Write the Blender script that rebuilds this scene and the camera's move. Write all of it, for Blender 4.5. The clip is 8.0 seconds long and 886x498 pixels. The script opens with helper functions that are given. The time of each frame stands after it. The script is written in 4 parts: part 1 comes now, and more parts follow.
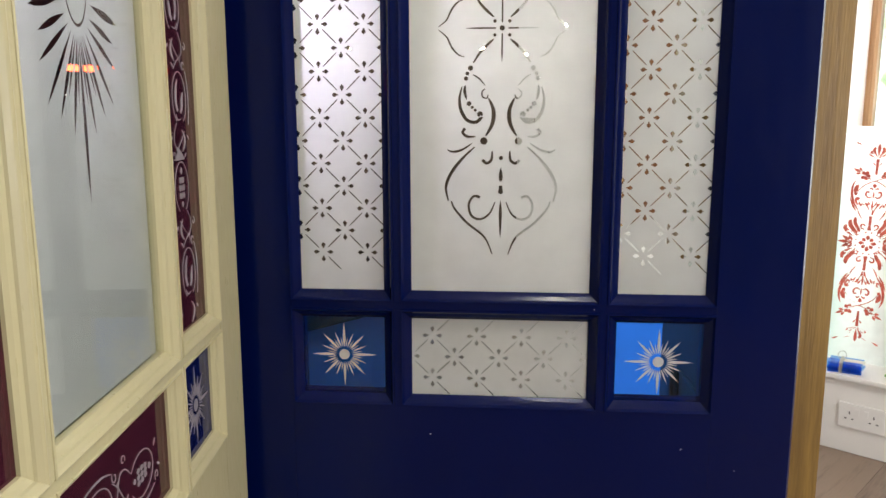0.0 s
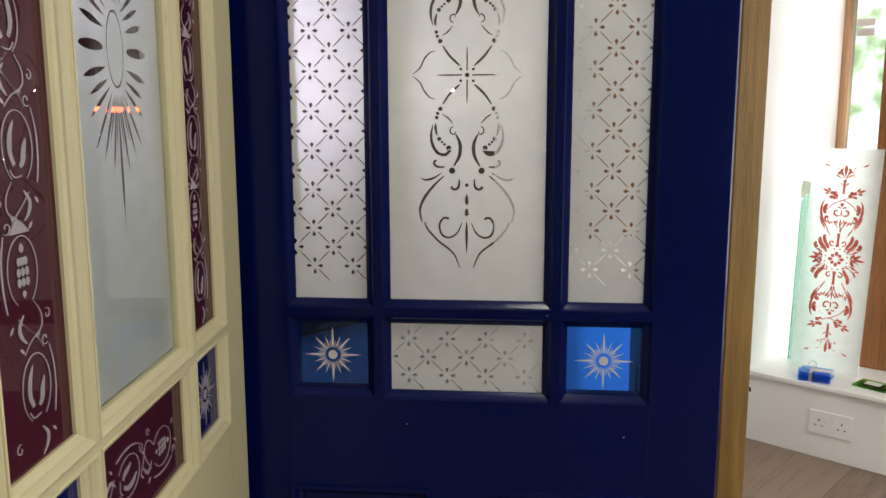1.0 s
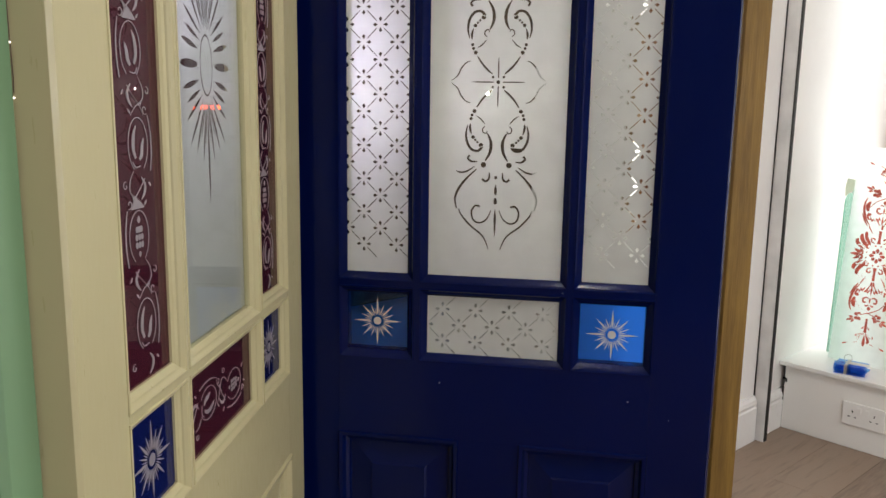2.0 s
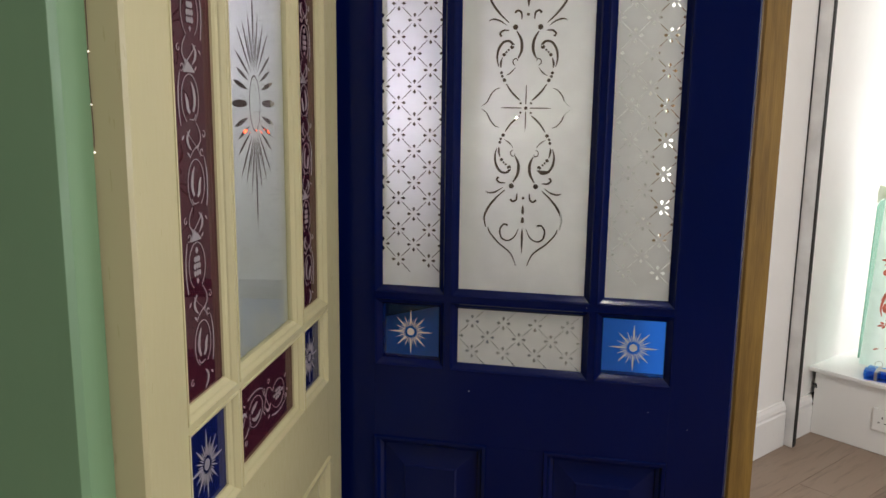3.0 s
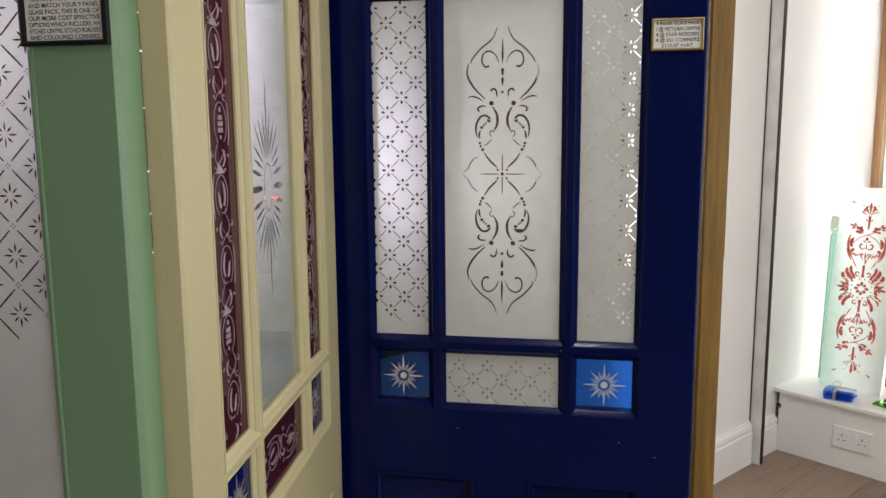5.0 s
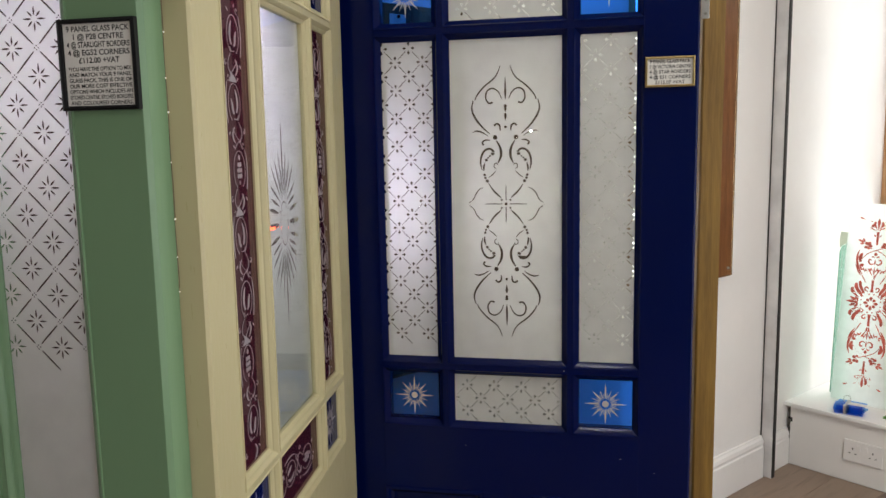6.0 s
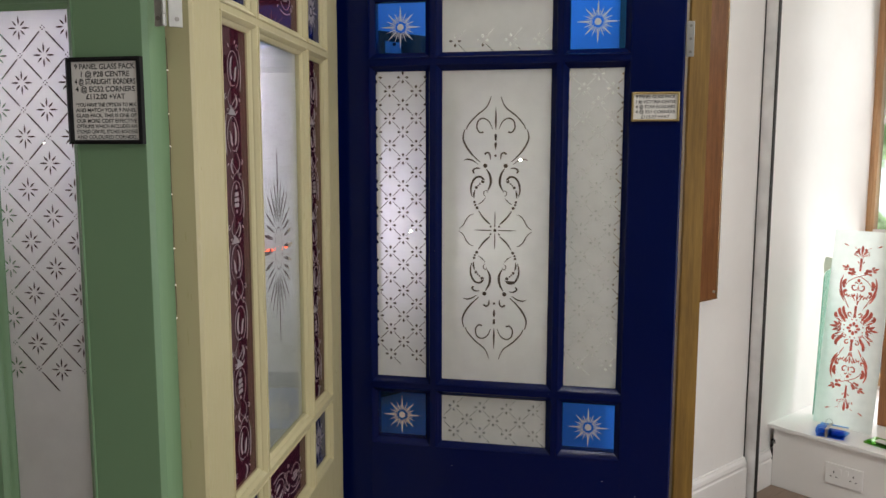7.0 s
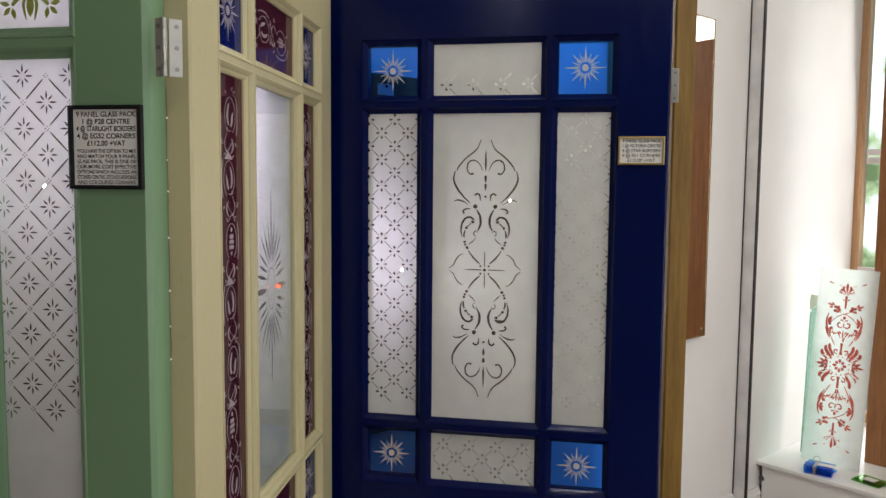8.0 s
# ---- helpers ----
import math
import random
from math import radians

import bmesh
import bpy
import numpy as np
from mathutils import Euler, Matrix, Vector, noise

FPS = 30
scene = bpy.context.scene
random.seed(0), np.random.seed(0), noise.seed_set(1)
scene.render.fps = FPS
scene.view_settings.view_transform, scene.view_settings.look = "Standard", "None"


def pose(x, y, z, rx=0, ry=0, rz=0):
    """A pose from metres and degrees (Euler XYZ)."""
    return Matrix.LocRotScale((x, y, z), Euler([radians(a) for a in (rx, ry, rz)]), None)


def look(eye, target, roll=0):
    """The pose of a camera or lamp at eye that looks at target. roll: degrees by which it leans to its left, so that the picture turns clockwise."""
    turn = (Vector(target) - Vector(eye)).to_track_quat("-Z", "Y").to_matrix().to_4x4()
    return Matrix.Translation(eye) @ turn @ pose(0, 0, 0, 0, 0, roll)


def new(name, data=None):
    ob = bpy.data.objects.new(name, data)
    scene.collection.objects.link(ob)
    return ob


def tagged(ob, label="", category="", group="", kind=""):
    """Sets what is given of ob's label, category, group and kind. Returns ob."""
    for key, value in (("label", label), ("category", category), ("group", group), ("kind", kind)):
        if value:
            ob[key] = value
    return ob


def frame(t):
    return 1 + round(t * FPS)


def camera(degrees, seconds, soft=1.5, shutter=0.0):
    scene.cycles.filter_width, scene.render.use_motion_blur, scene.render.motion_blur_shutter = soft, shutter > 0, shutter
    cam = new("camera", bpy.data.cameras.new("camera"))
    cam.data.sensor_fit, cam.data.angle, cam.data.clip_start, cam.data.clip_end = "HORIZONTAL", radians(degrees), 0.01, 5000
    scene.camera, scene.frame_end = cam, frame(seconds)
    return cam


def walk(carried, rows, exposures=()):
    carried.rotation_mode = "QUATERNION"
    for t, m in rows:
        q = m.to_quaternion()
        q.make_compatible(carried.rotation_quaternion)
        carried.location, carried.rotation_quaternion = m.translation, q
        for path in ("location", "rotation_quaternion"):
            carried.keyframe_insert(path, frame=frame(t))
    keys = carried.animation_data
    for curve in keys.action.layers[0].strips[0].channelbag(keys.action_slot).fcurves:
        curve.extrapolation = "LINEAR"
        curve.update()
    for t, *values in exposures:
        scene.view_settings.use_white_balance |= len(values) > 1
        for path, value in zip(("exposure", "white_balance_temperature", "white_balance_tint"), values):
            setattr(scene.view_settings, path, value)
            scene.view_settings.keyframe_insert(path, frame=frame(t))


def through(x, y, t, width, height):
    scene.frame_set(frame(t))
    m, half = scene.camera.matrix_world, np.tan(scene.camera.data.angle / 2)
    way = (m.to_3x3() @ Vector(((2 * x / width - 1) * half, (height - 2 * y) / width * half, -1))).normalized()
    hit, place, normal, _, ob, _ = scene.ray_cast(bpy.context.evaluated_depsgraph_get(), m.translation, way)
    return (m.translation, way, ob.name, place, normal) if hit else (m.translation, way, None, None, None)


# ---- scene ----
cam = camera(58.2, 8.0)
PATH = [
    (0, (0.0125, -1.012, 1.162), (-0.1585, 0.95, 0.8135), -0.1),
    (0.5, (0.02, -1.064, 1.175), (-0.1445, 0.901, 0.8405), -0.3),
    (1, (0.068, -1.17, 1.188), (-0.11, 0.798, 0.879), -0.1),
    (1.5, (0.108, -1.277, 1.198), (-0.171, 0.68, 0.893), 0.2),
    (1.7, (0.122, -1.309, 1.201), (-0.18, 0.64, 0.868), 0.5),
    (3, (0.159, -1.414, 1.26), (-0.259, 0.51, 0.906), 0.7),
    (3.5, (0.144, -1.455, 1.28), (-0.271, 0.463, 0.894), -0.0),
    (4, (0.149, -1.504, 1.311), (-0.241, 0.422, 0.939), -0.3),
    (4.5, (0.156, -1.532, 1.327), (-0.189, 0.409, 0.996), -0.2),
    (6, (0.21, -1.641, 1.391), (-0.202, 0.297, 1.12), -1.1),
    (6.5, (0.229, -1.663, 1.407), (-0.181, 0.276, 1.142), -0.6),
    (7, (0.224, -1.678, 1.424), (-0.17, 0.267, 1.181), 0.1),
    (7.5, (0.226, -1.692, 1.437), (-0.164, 0.257, 1.218), 0.7),
    (8, (0.228, -1.701, 1.442), (-0.144, 0.258, 1.279), 0.5),
]
walk(cam, [(t, look(eye, target, roll)) for t, eye, target, roll in PATH],
     [(0, 0.56), (0.6, 0.50), (1.1, 0.20), (1.6, 0.18), (3.0, 0.12), (4.5, 0.14), (6.0, 0.10), (7.0, -0.06), (8, -0.08)])

# ---- world, lamps ----
# Room axes: X along the window ledge (n), Y along the side wall towards the window (s), origin at the ledge's corner.
ROOM = pose(0.960, 1.823, 0, 0, 0, -38.3)
CEIL = 2.55
MIRROR_TOP = 2.055

world = bpy.data.worlds.new("sky")
scene.world = world
world.use_nodes = True
wn = world.node_tree
sky = wn.nodes.new("ShaderNodeTexSky")
sky.sky_type = "NISHITA"
sky.sun_disc = False
sky.sun_elevation, sky.sun_rotation = radians(38), radians(40)
wn.nodes["Background"].inputs["Strength"].default_value = 0.12
wn.links.new(sky.outputs["Color"], wn.nodes["Background"].inputs["Color"])


def lamp(name, m, power, size, colour, size_y=None, shape="DISK", spread=180):
    d = bpy.data.lights.new(name, "AREA")
    d.energy, d.size, d.color, d.shape = power, size, colour, shape
    d.spread = radians(spread)
    if size_y:
        d.size_y = size_y
    ob = new(name, d)
    ob.matrix_world = m
    return ob


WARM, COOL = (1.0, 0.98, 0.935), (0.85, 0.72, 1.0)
# Spots placed by eye; the last two are added behind doors to backlight glass.
DOWNLIGHTS = [(0.55, -1.1, 3.5), (0.95, -2.5, 2.2), (2.0, -3.2, 5.2), (2.3, -1.6, 26), (2.1, -4.7, 3), (0.3, -1.75, 2.4), (0.22, -3.0, 0.9)]
for dx, dy, power in DOWNLIGHTS:
    lamp("downlight_lamp", ROOM @ pose(dx, dy, CEIL - 0.03), power, 0.09, WARM)
# daylight in the shop window's opening; fill in an added window across the room
for z, height, power in ((0.72, 0.76, 18), (1.76, 1.26, 22)):
    lamp("window_daylight", ROOM @ pose(1.29, 0.84, z, 82, 0, 180), power, 2.5, (1.0, 0.975, 0.96), height, "RECTANGLE")
lamp("far_fill_light", ROOM @ pose(4.15, -2.7, 1.2, 90, 0, 90), 30, 0.95, (0.96, 0.96, 1.0), 1.5, "RECTANGLE")


# unseen cool LED tubes, added behind the doors for the frosting's lilac glow
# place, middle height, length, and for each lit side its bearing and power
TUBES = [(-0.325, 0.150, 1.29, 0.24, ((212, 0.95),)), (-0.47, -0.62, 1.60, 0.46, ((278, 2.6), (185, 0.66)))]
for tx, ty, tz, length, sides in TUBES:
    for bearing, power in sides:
        lamp("added_tube_lamp", pose(tx - 0.012 * math.sin(radians(bearing)), ty + 0.012 * math.cos(radians(bearing)), tz, 90, 0, bearing), power, 0.022, COOL, length, "RECTANGLE")


# ---- materials ----
def material(name):
    m = bpy.data.materials.new(name)
    m.use_nodes = True
    nt = m.node_tree
    return m, nt, nt.nodes["Principled BSDF"]


def node(nt, kind, **inputs):
    n = nt.nodes.new(kind)
    for key, value in inputs.items():
        n.inputs[key.replace("_", " ")].default_value = value
    return n


def noise_node(nt, scale, detail=4.0, stretch=(1, 1, 1), coords="Object"):
    tc = nt.nodes.new("ShaderNodeTexCoord")
    mp = nt.nodes.new("ShaderNodeMapping")
    mp.inputs["Scale"].default_value = stretch
    nt.links.new(tc.outputs[coords], mp.inputs["Vector"])
    n = node(nt, "ShaderNodeTexNoise", Scale=scale, Detail=detail)
    nt.links.new(mp.outputs["Vector"], n.inputs["Vector"])
    return n


def ramp(nt, source, stops):
    r = nt.nodes.new("ShaderNodeValToRGB")
    els = r.color_ramp.elements
    els[0].position, els[0].color = stops[0][0], (*stops[0][1], 1)
    els[1].position, els[1].color = stops[-1][0], (*stops[-1][1], 1)
    for p, c in stops[1:-1]:
        e = els.new(p)
        e.color = (*c, 1)
    nt.links.new(source, r.inputs["Fac"])
    return r


def bump(nt, source, p, strength, distance=0.002):
    b = node(nt, "ShaderNodeBump", Strength=strength, Distance=distance)
    nt.links.new(source, b.inputs["Height"])
    nt.links.new(b.outputs["Normal"], p.inputs["Normal"])
    return b


def shade(c, k):
    return tuple(min(1, v * k) for v in c)


def paint(name, colour, rough=0.35, vary=0.12, brush=(60, 60, 6), relief=0.25):
    """Brushed paint: two scales of tint and fine brush marks."""
    m, nt, p = material(name)
    big = noise_node(nt, 3.0, 3)
    fine = noise_node(nt, 4.0, 5, brush)
    r = ramp(nt, big.outputs["Fac"], [(0.3, shade(colour, 1 - vary)), (0.7, shade(colour, 1 + vary))])
    nt.links.new(r.outputs["Color"], p.inputs["Base Color"])
    rr = ramp(nt, fine.outputs["Fac"], [(0.3, (rough * 0.75,) * 3), (0.75, (rough * 1.35,) * 3)])
    nt.links.new(rr.outputs["Color"], p.inputs["Roughness"])
    if relief:
        bump(nt, fine.outputs["Fac"], p, relief)
    return m


def wood(name, dark, light, stretch=(14, 14, 0.9), rough=0.4, scale=6.0, jitter=False):
    m, nt, p = material(name)
    g = noise_node(nt, scale, 6, stretch)
    f = noise_node(nt, scale * 4, 4, stretch)
    mixed = nt.nodes.new("ShaderNodeMath")
    mixed.operation = "MULTIPLY_ADD"
    mixed.inputs[1].default_value = 0.35
    nt.links.new(f.outputs["Fac"], mixed.inputs[0])
    nt.links.new(g.outputs["Fac"], mixed.inputs[2])
    source = mixed.outputs[0]
    if jitter:
        info = nt.nodes.new("ShaderNodeObjectInfo")
        j = nt.nodes.new("ShaderNodeMath")
        j.operation = "MULTIPLY_ADD"
        j.inputs[1].default_value = 0.34
        nt.links.new(info.outputs["Random"], j.inputs[0])
        nt.links.new(source, j.inputs[2])
        source = j.outputs[0]
    r = ramp(nt, source, [(0.45, dark), (0.95, light)])
    nt.links.new(r.outputs["Color"], p.inputs["Base Color"])
    p.inputs["Roughness"].default_value = rough
    bump(nt, f.outputs["Fac"], p, 0.25)
    return m


def plain(name, colour, rough=0.5, metal=0.0, vary=0.1, scale=40):
    m, nt, p = material(name)
    n = noise_node(nt, scale, 4)
    r = ramp(nt, n.outputs["Fac"], [(0.3, shade(colour, 1 - vary)), (0.7, shade(colour, 1 + vary))])
    nt.links.new(r.outputs["Color"], p.inputs["Base Color"])
    p.inputs["Roughness"].default_value = rough
    p.inputs["Metallic"].default_value = metal
    return m


def glow(name, colour, strength):
    m, nt, p = material(name)
    p.inputs["Base Color"].default_value = (*colour, 1)
    p.inputs["Emission Color"].default_value = (*colour, 1)
    p.inputs["Emission Strength"].default_value = strength
    return m


def thin_glass(name, tint, mottle=0.0, body=None, haze=0.0):
    """A pane: lets light straight through, tinted, and mirrors by Fresnel; body is the colour of a hazy flashed layer."""
    m = bpy.data.materials.new(name)
    m.use_nodes = True
    nt = m.node_tree
    nt.nodes.clear()
    out = nt.nodes.new("ShaderNodeOutputMaterial")
    mix = nt.nodes.new("ShaderNodeMixShader")
    lw = node(nt, "ShaderNodeLayerWeight", Blend=0.5)
    pw = nt.nodes.new("ShaderNodeMath")
    pw.operation = "POWER"
    pw.inputs[1].default_value = 5.5
    nt.links.new(lw.outputs["Facing"], pw.inputs[0])
    fr = nt.nodes.new("ShaderNodeMath")
    fr.operation = "MULTIPLY_ADD"
    fr.inputs[1].default_value, fr.inputs[2].default_value = 0.95, 0.035
    nt.links.new(pw.outputs[0], fr.inputs[0])
    tr = nt.nodes.new("ShaderNodeBsdfTransparent")
    tr.inputs["Color"].default_value = (*tint, 1)
    gl = node(nt, "ShaderNodeBsdfGlossy", Roughness=0.0)
    nt.links.new(fr.outputs[0], mix.inputs["Fac"])
    if body:
        df = node(nt, "ShaderNodeBsdfDiffuse", Color=(*body, 1))
        hz = node(nt, "ShaderNodeMixShader", Fac=haze)
        nt.links.new(tr.outputs["BSDF"], hz.inputs[1])
        nt.links.new(df.outputs["BSDF"], hz.inputs[2])
        nt.links.new(hz.outputs["Shader"], mix.inputs[1])
    else:
        nt.links.new(tr.outputs["BSDF"], mix.inputs[1])
    nt.links.new(gl.outputs["BSDF"], mix.inputs[2])
    nt.links.new(mix.outputs["Shader"], out.inputs["Surface"])
    if mottle:
        n = noise_node(nt, 18, 2)
        b = node(nt, "ShaderNodeBump", Strength=mottle, Distance=0.002)
        nt.links.new(n.outputs["Fac"], b.inputs["Height"])
        nt.links.new(b.outputs["Normal"], gl.inputs["Normal"])
    return m


def frost(name, colour, through=0.5):
    """Acid-etched glass: scatters light both ways, with a soft sheen."""
    m = bpy.data.materials.new(name)
    m.use_nodes = True
    nt = m.node_tree
    nt.nodes.clear()
    out = nt.nodes.new("ShaderNodeOutputMaterial")
    n = noise_node(nt, 26, 5)
    r = ramp(nt, n.outputs["Fac"], [(0.3, shade(colour, 0.95)), (0.7, shade(colour, 1.04))])
    df = nt.nodes.new("ShaderNodeBsdfDiffuse")
    tl = nt.nodes.new("ShaderNodeBsdfTranslucent")
    gl = node(nt, "ShaderNodeBsdfGlossy", Roughness=0.42)
    gl.inputs["Color"].default_value = (0.9, 0.9, 0.9, 1)
    nt.links.new(r.outputs["Color"], df.inputs["Color"])
    nt.links.new(r.outputs["Color"], tl.inputs["Color"])
    m1 = nt.nodes.new("ShaderNodeMixShader")
    m1.inputs["Fac"].default_value = through
    nt.links.new(df.outputs["BSDF"], m1.inputs[1])
    nt.links.new(tl.outputs["BSDF"], m1.inputs[2])
    m2 = nt.nodes.new("ShaderNodeMixShader")
    m2.inputs["Fac"].default_value = 0.14
    nt.links.new(m1.outputs["Shader"], m2.inputs[1])
    nt.links.new(gl.outputs["BSDF"], m2.inputs[2])
    nt.links.new(m2.outputs["Shader"], out.inputs["Surface"])
    return m


BLUE_PAINT = paint("royal_blue_gloss_paint", (0.0005, 0.0040, 0.046), 0.18, 0.15, (12, 12, 3), 0.015)
CREAM_PAINT = paint("cream_gloss_paint", (0.458, 0.412, 0.238), 0.36, 0.03, (60, 60, 8), 0.01)
GREEN_PAINT = paint("sage_green_paint", (0.146, 0.256, 0.140), 0.38, 0.06, (30, 30, 3), 0.03)
WALL_PAINT = paint("white_wall_paint", (0.80, 0.785, 0.76), 0.7, 0.03, (8, 8, 8), 0.15)
BLUE_PAINT.node_tree.nodes["Principled BSDF"].inputs["Specular IOR Level"].default_value = 0.2
TRIM_PAINT = paint("white_trim_gloss", (0.80, 0.79, 0.77), 0.35, 0.03)
# Mid-tone for unseen walls, chosen to cut reflections and bounce on the doors.
REAR_PAINT = paint("unseen_wall_taupe", (0.30, 0.27, 0.24), 0.7, 0.05, (8, 8, 8), 0.15)
CEIL_PAINT = paint("ceiling_paint", (0.78, 0.77, 0.74), 0.8, 0.03, (8, 8, 8), 0.1)
OAK = wood("honey_oak", (0.17, 0.093, 0.018), (0.30, 0.175, 0.036))
BOARD_WOOD = wood("amber_varnished_wood", (0.105, 0.050, 0.014), (0.19, 0.095, 0.028), rough=0.25)
PINE_BROWN = wood("orange_brown_varnished_wood", (0.20, 0.075, 0.022), (0.34, 0.14, 0.045), rough=0.3)
PALE_PINE = wood("pale_varnished_pine", (0.42, 0.25, 0.12), (0.62, 0.41, 0.23), rough=0.35)
DARK_WOOD = wood("dark_stained_wood", (0.075, 0.052, 0.034), (0.145, 0.104, 0.068), rough=0.55)
EBONY = wood("ebony_backing", (0.040, 0.014, 0.010), (0.078, 0.028, 0.020), rough=0.6)
for dull in (DARK_WOOD, EBONY):
    dull.node_tree.nodes["Principled BSDF"].inputs["Specular IOR Level"].default_value = 0.12
LAMINATE = wood("grey_brown_laminate", (0.105, 0.070, 0.050), (0.255, 0.182, 0.135), (9, 0.9, 9), 0.42, 4.0, True)
CLEAR = thin_glass("clear_glass", (0.93, 0.95, 0.94))
BLUE_GLASS = thin_glass("cobalt_blue_glass", (0.165, 0.47, 1.0), 0.03)
NAVY_GLASS = thin_glass("deep_blue_glass", (0.06, 0.09, 0.42), 0.03, (0.008, 0.016, 0.13), 0.5)
PURPLE_GLASS = thin_glass("plum_purple_glass", (0.34, 0.15, 0.21), 0.03, (0.075, 0.014, 0.026), 0.6)
FROST = frost("acid_etched_frosting", (0.73, 0.74, 0.715))
FROST_WHITE = frost("white_etching", (0.62, 0.62, 0.61), 0.3)
ETCH = frost("lilac_white_etching", (0.31, 0.275, 0.30), 0.25)
STEEL = plain("brushed_steel", (0.40, 0.40, 0.375), 0.36, 1.0)
SCREW = plain("dark_screw_steel", (0.25, 0.24, 0.22), 0.35, 1.0)
BLACK = plain("black_satin", (0.008, 0.008, 0.009), 0.3)
BLACK.node_tree.nodes["Principled BSDF"].inputs["Specular IOR Level"].default_value = 0.15
RUBBER = plain("black_rubber_and_gap", (0.02, 0.018, 0.017), 0.7)
CARD = plain("white_printed_card", (0.68, 0.67, 0.63), 0.6, 0, 0.03)
INK = plain("black_ink", (0.008, 0.008, 0.008), 0.8)
GOLD = plain("brushed_gold_frame", (0.46, 0.36, 0.16), 0.4, 0.7)
MIRROR = plain("silvered_mirror", (0.86, 0.86, 0.85), 0.015, 1.0, 0.01)
BRONZE = plain("polished_bronze_edge", (0.42, 0.30, 0.17), 0.25, 0.9)
GREY_METAL = plain("weathered_grey_aluminium", (0.66, 0.65, 0.64), 0.55, 0.0, 0.16, 9)
RED_ENAMEL = plain("red_stained_glass_enamel", (0.56, 0.10, 0.065), 0.35, 0, 0.35, 40)
OLIVE_ENAMEL = plain("olive_green_enamel", (0.19, 0.24, 0.02), 0.4)
PLASTIC = plain("white_plastic", (0.80, 0.79, 0.77), 0.3, 0, 0.02)
DARK_HOLE = plain("dark_slot", (0.01, 0.01, 0.01), 0.8)
GREEN_TILE = thin_glass("lime_green_glass", (0.50, 0.75, 0.35))
TILE_BLUE = thin_glass("blue_tile_glass", (0.34, 0.62, 0.96))
WIRE = plain("galvanised_wire", (0.5, 0.5, 0.48), 0.4, 0.9)
FAIRY_WIRE = plain("thin_dark_copper_wire", (0.10, 0.06, 0.04), 0.6)
FAIRY = glow("fairy_bulb_glow", (1.0, 0.90, 0.78), 300)
FAIRY_DIM = glow("dim_fairy_bulb_glow", (1.0, 0.90, 0.78), 1.6)
TUBE_GLOW = glow("cool_tube_glow", (0.85, 0.83, 1.0), 6)
LED_RED = glow("red_led_glow", (1.0, 0.075, 0.02), 9)
DISC = glow("downlight_glow", (1.0, 0.9, 0.78), 12)


# ---- mesh helpers ----
def mesh_object(name, bm, mat, smooth=False):
    me = bpy.data.meshes.new(name)
    bm.to_mesh(me)
    bm.free()
    if mat:
        me.materials.append(mat)
    if smooth:
        for f in me.polygons:
            f.use_smooth = True
    return new(name, me)


def part(name, bm, mat, parent, label="", smooth=False):
    ob = mesh_object(name, bm, mat, smooth)
    ob.parent = parent
    if label:
        ob["label"] = label
    return ob


def thing(name, m, label, category, group="", kind=""):
    ob = new(name)
    ob.matrix_world = m
    ob.empty_display_size = 0.05
    return tagged(ob, label, category, group, kind)


def add_box(bm, x0, x1, y0, y1, z0, z1, r=0.0):
    vs = bmesh.ops.create_cube(bm, size=1)["verts"]
    for v in vs:
        v.co = Vector((x0 if v.co.x < 0 else x1, y0 if v.co.y < 0 else y1, z0 if v.co.z < 0 else z1))
    if r:
        es = list({e for v in vs for e in v.link_edges})
        bmesh.ops.bevel(bm, geom=es, offset=r, segments=2, affect="EDGES", profile=0.6)
    return bm


def box(x0, x1, y0, y1, z0, z1, r=0.0):
    return add_box(bmesh.new(), x0, x1, y0, y1, z0, z1, r)


def prism(outline, z0, z1):
    bm = bmesh.new()
    a = [bm.verts.new((x, y, z0)) for x, y in outline]
    b = [bm.verts.new((x, y, z1)) for x, y in outline]
    for i in range(len(a)):
        j = (i + 1) % len(a)
        bm.faces.new((a[i], a[j], b[j], b[i]))
    bm.faces.new(a)
    bm.faces.new(b)
    bmesh.ops.recalc_face_normals(bm, faces=bm.faces)
    return bm


def rect_sweep(x0, x1, z0, z1, profile):
    """A mitred frame: profile rows of (outward offset, y)."""
    bm = bmesh.new()
    rings = []
    for o, y in profile:
        rings.append([bm.verts.new(c) for c in ((x0 - o, y, z0 - o), (x1 + o, y, z0 - o), (x1 + o, y, z1 + o), (x0 - o, y, z1 + o))])
    for a, b in zip(rings, rings[1:]):
        for i in range(4):
            j = (i + 1) % 4
            bm.faces.new((a[i], a[j], b[j], b[i]))
    bmesh.ops.recalc_face_normals(bm, faces=bm.faces)
    return bm


def cylinder(bm, p0, p1, r, n=12):
    d = Vector(p1) - Vector(p0)
    m = Matrix.Translation((Vector(p0) + Vector(p1)) / 2) @ d.to_track_quat("Z", "Y").to_matrix().to_4x4()
    bmesh.ops.create_cone(bm, cap_ends=True, segments=n, radius1=r, radius2=r, depth=d.length, matrix=m)
    return bm


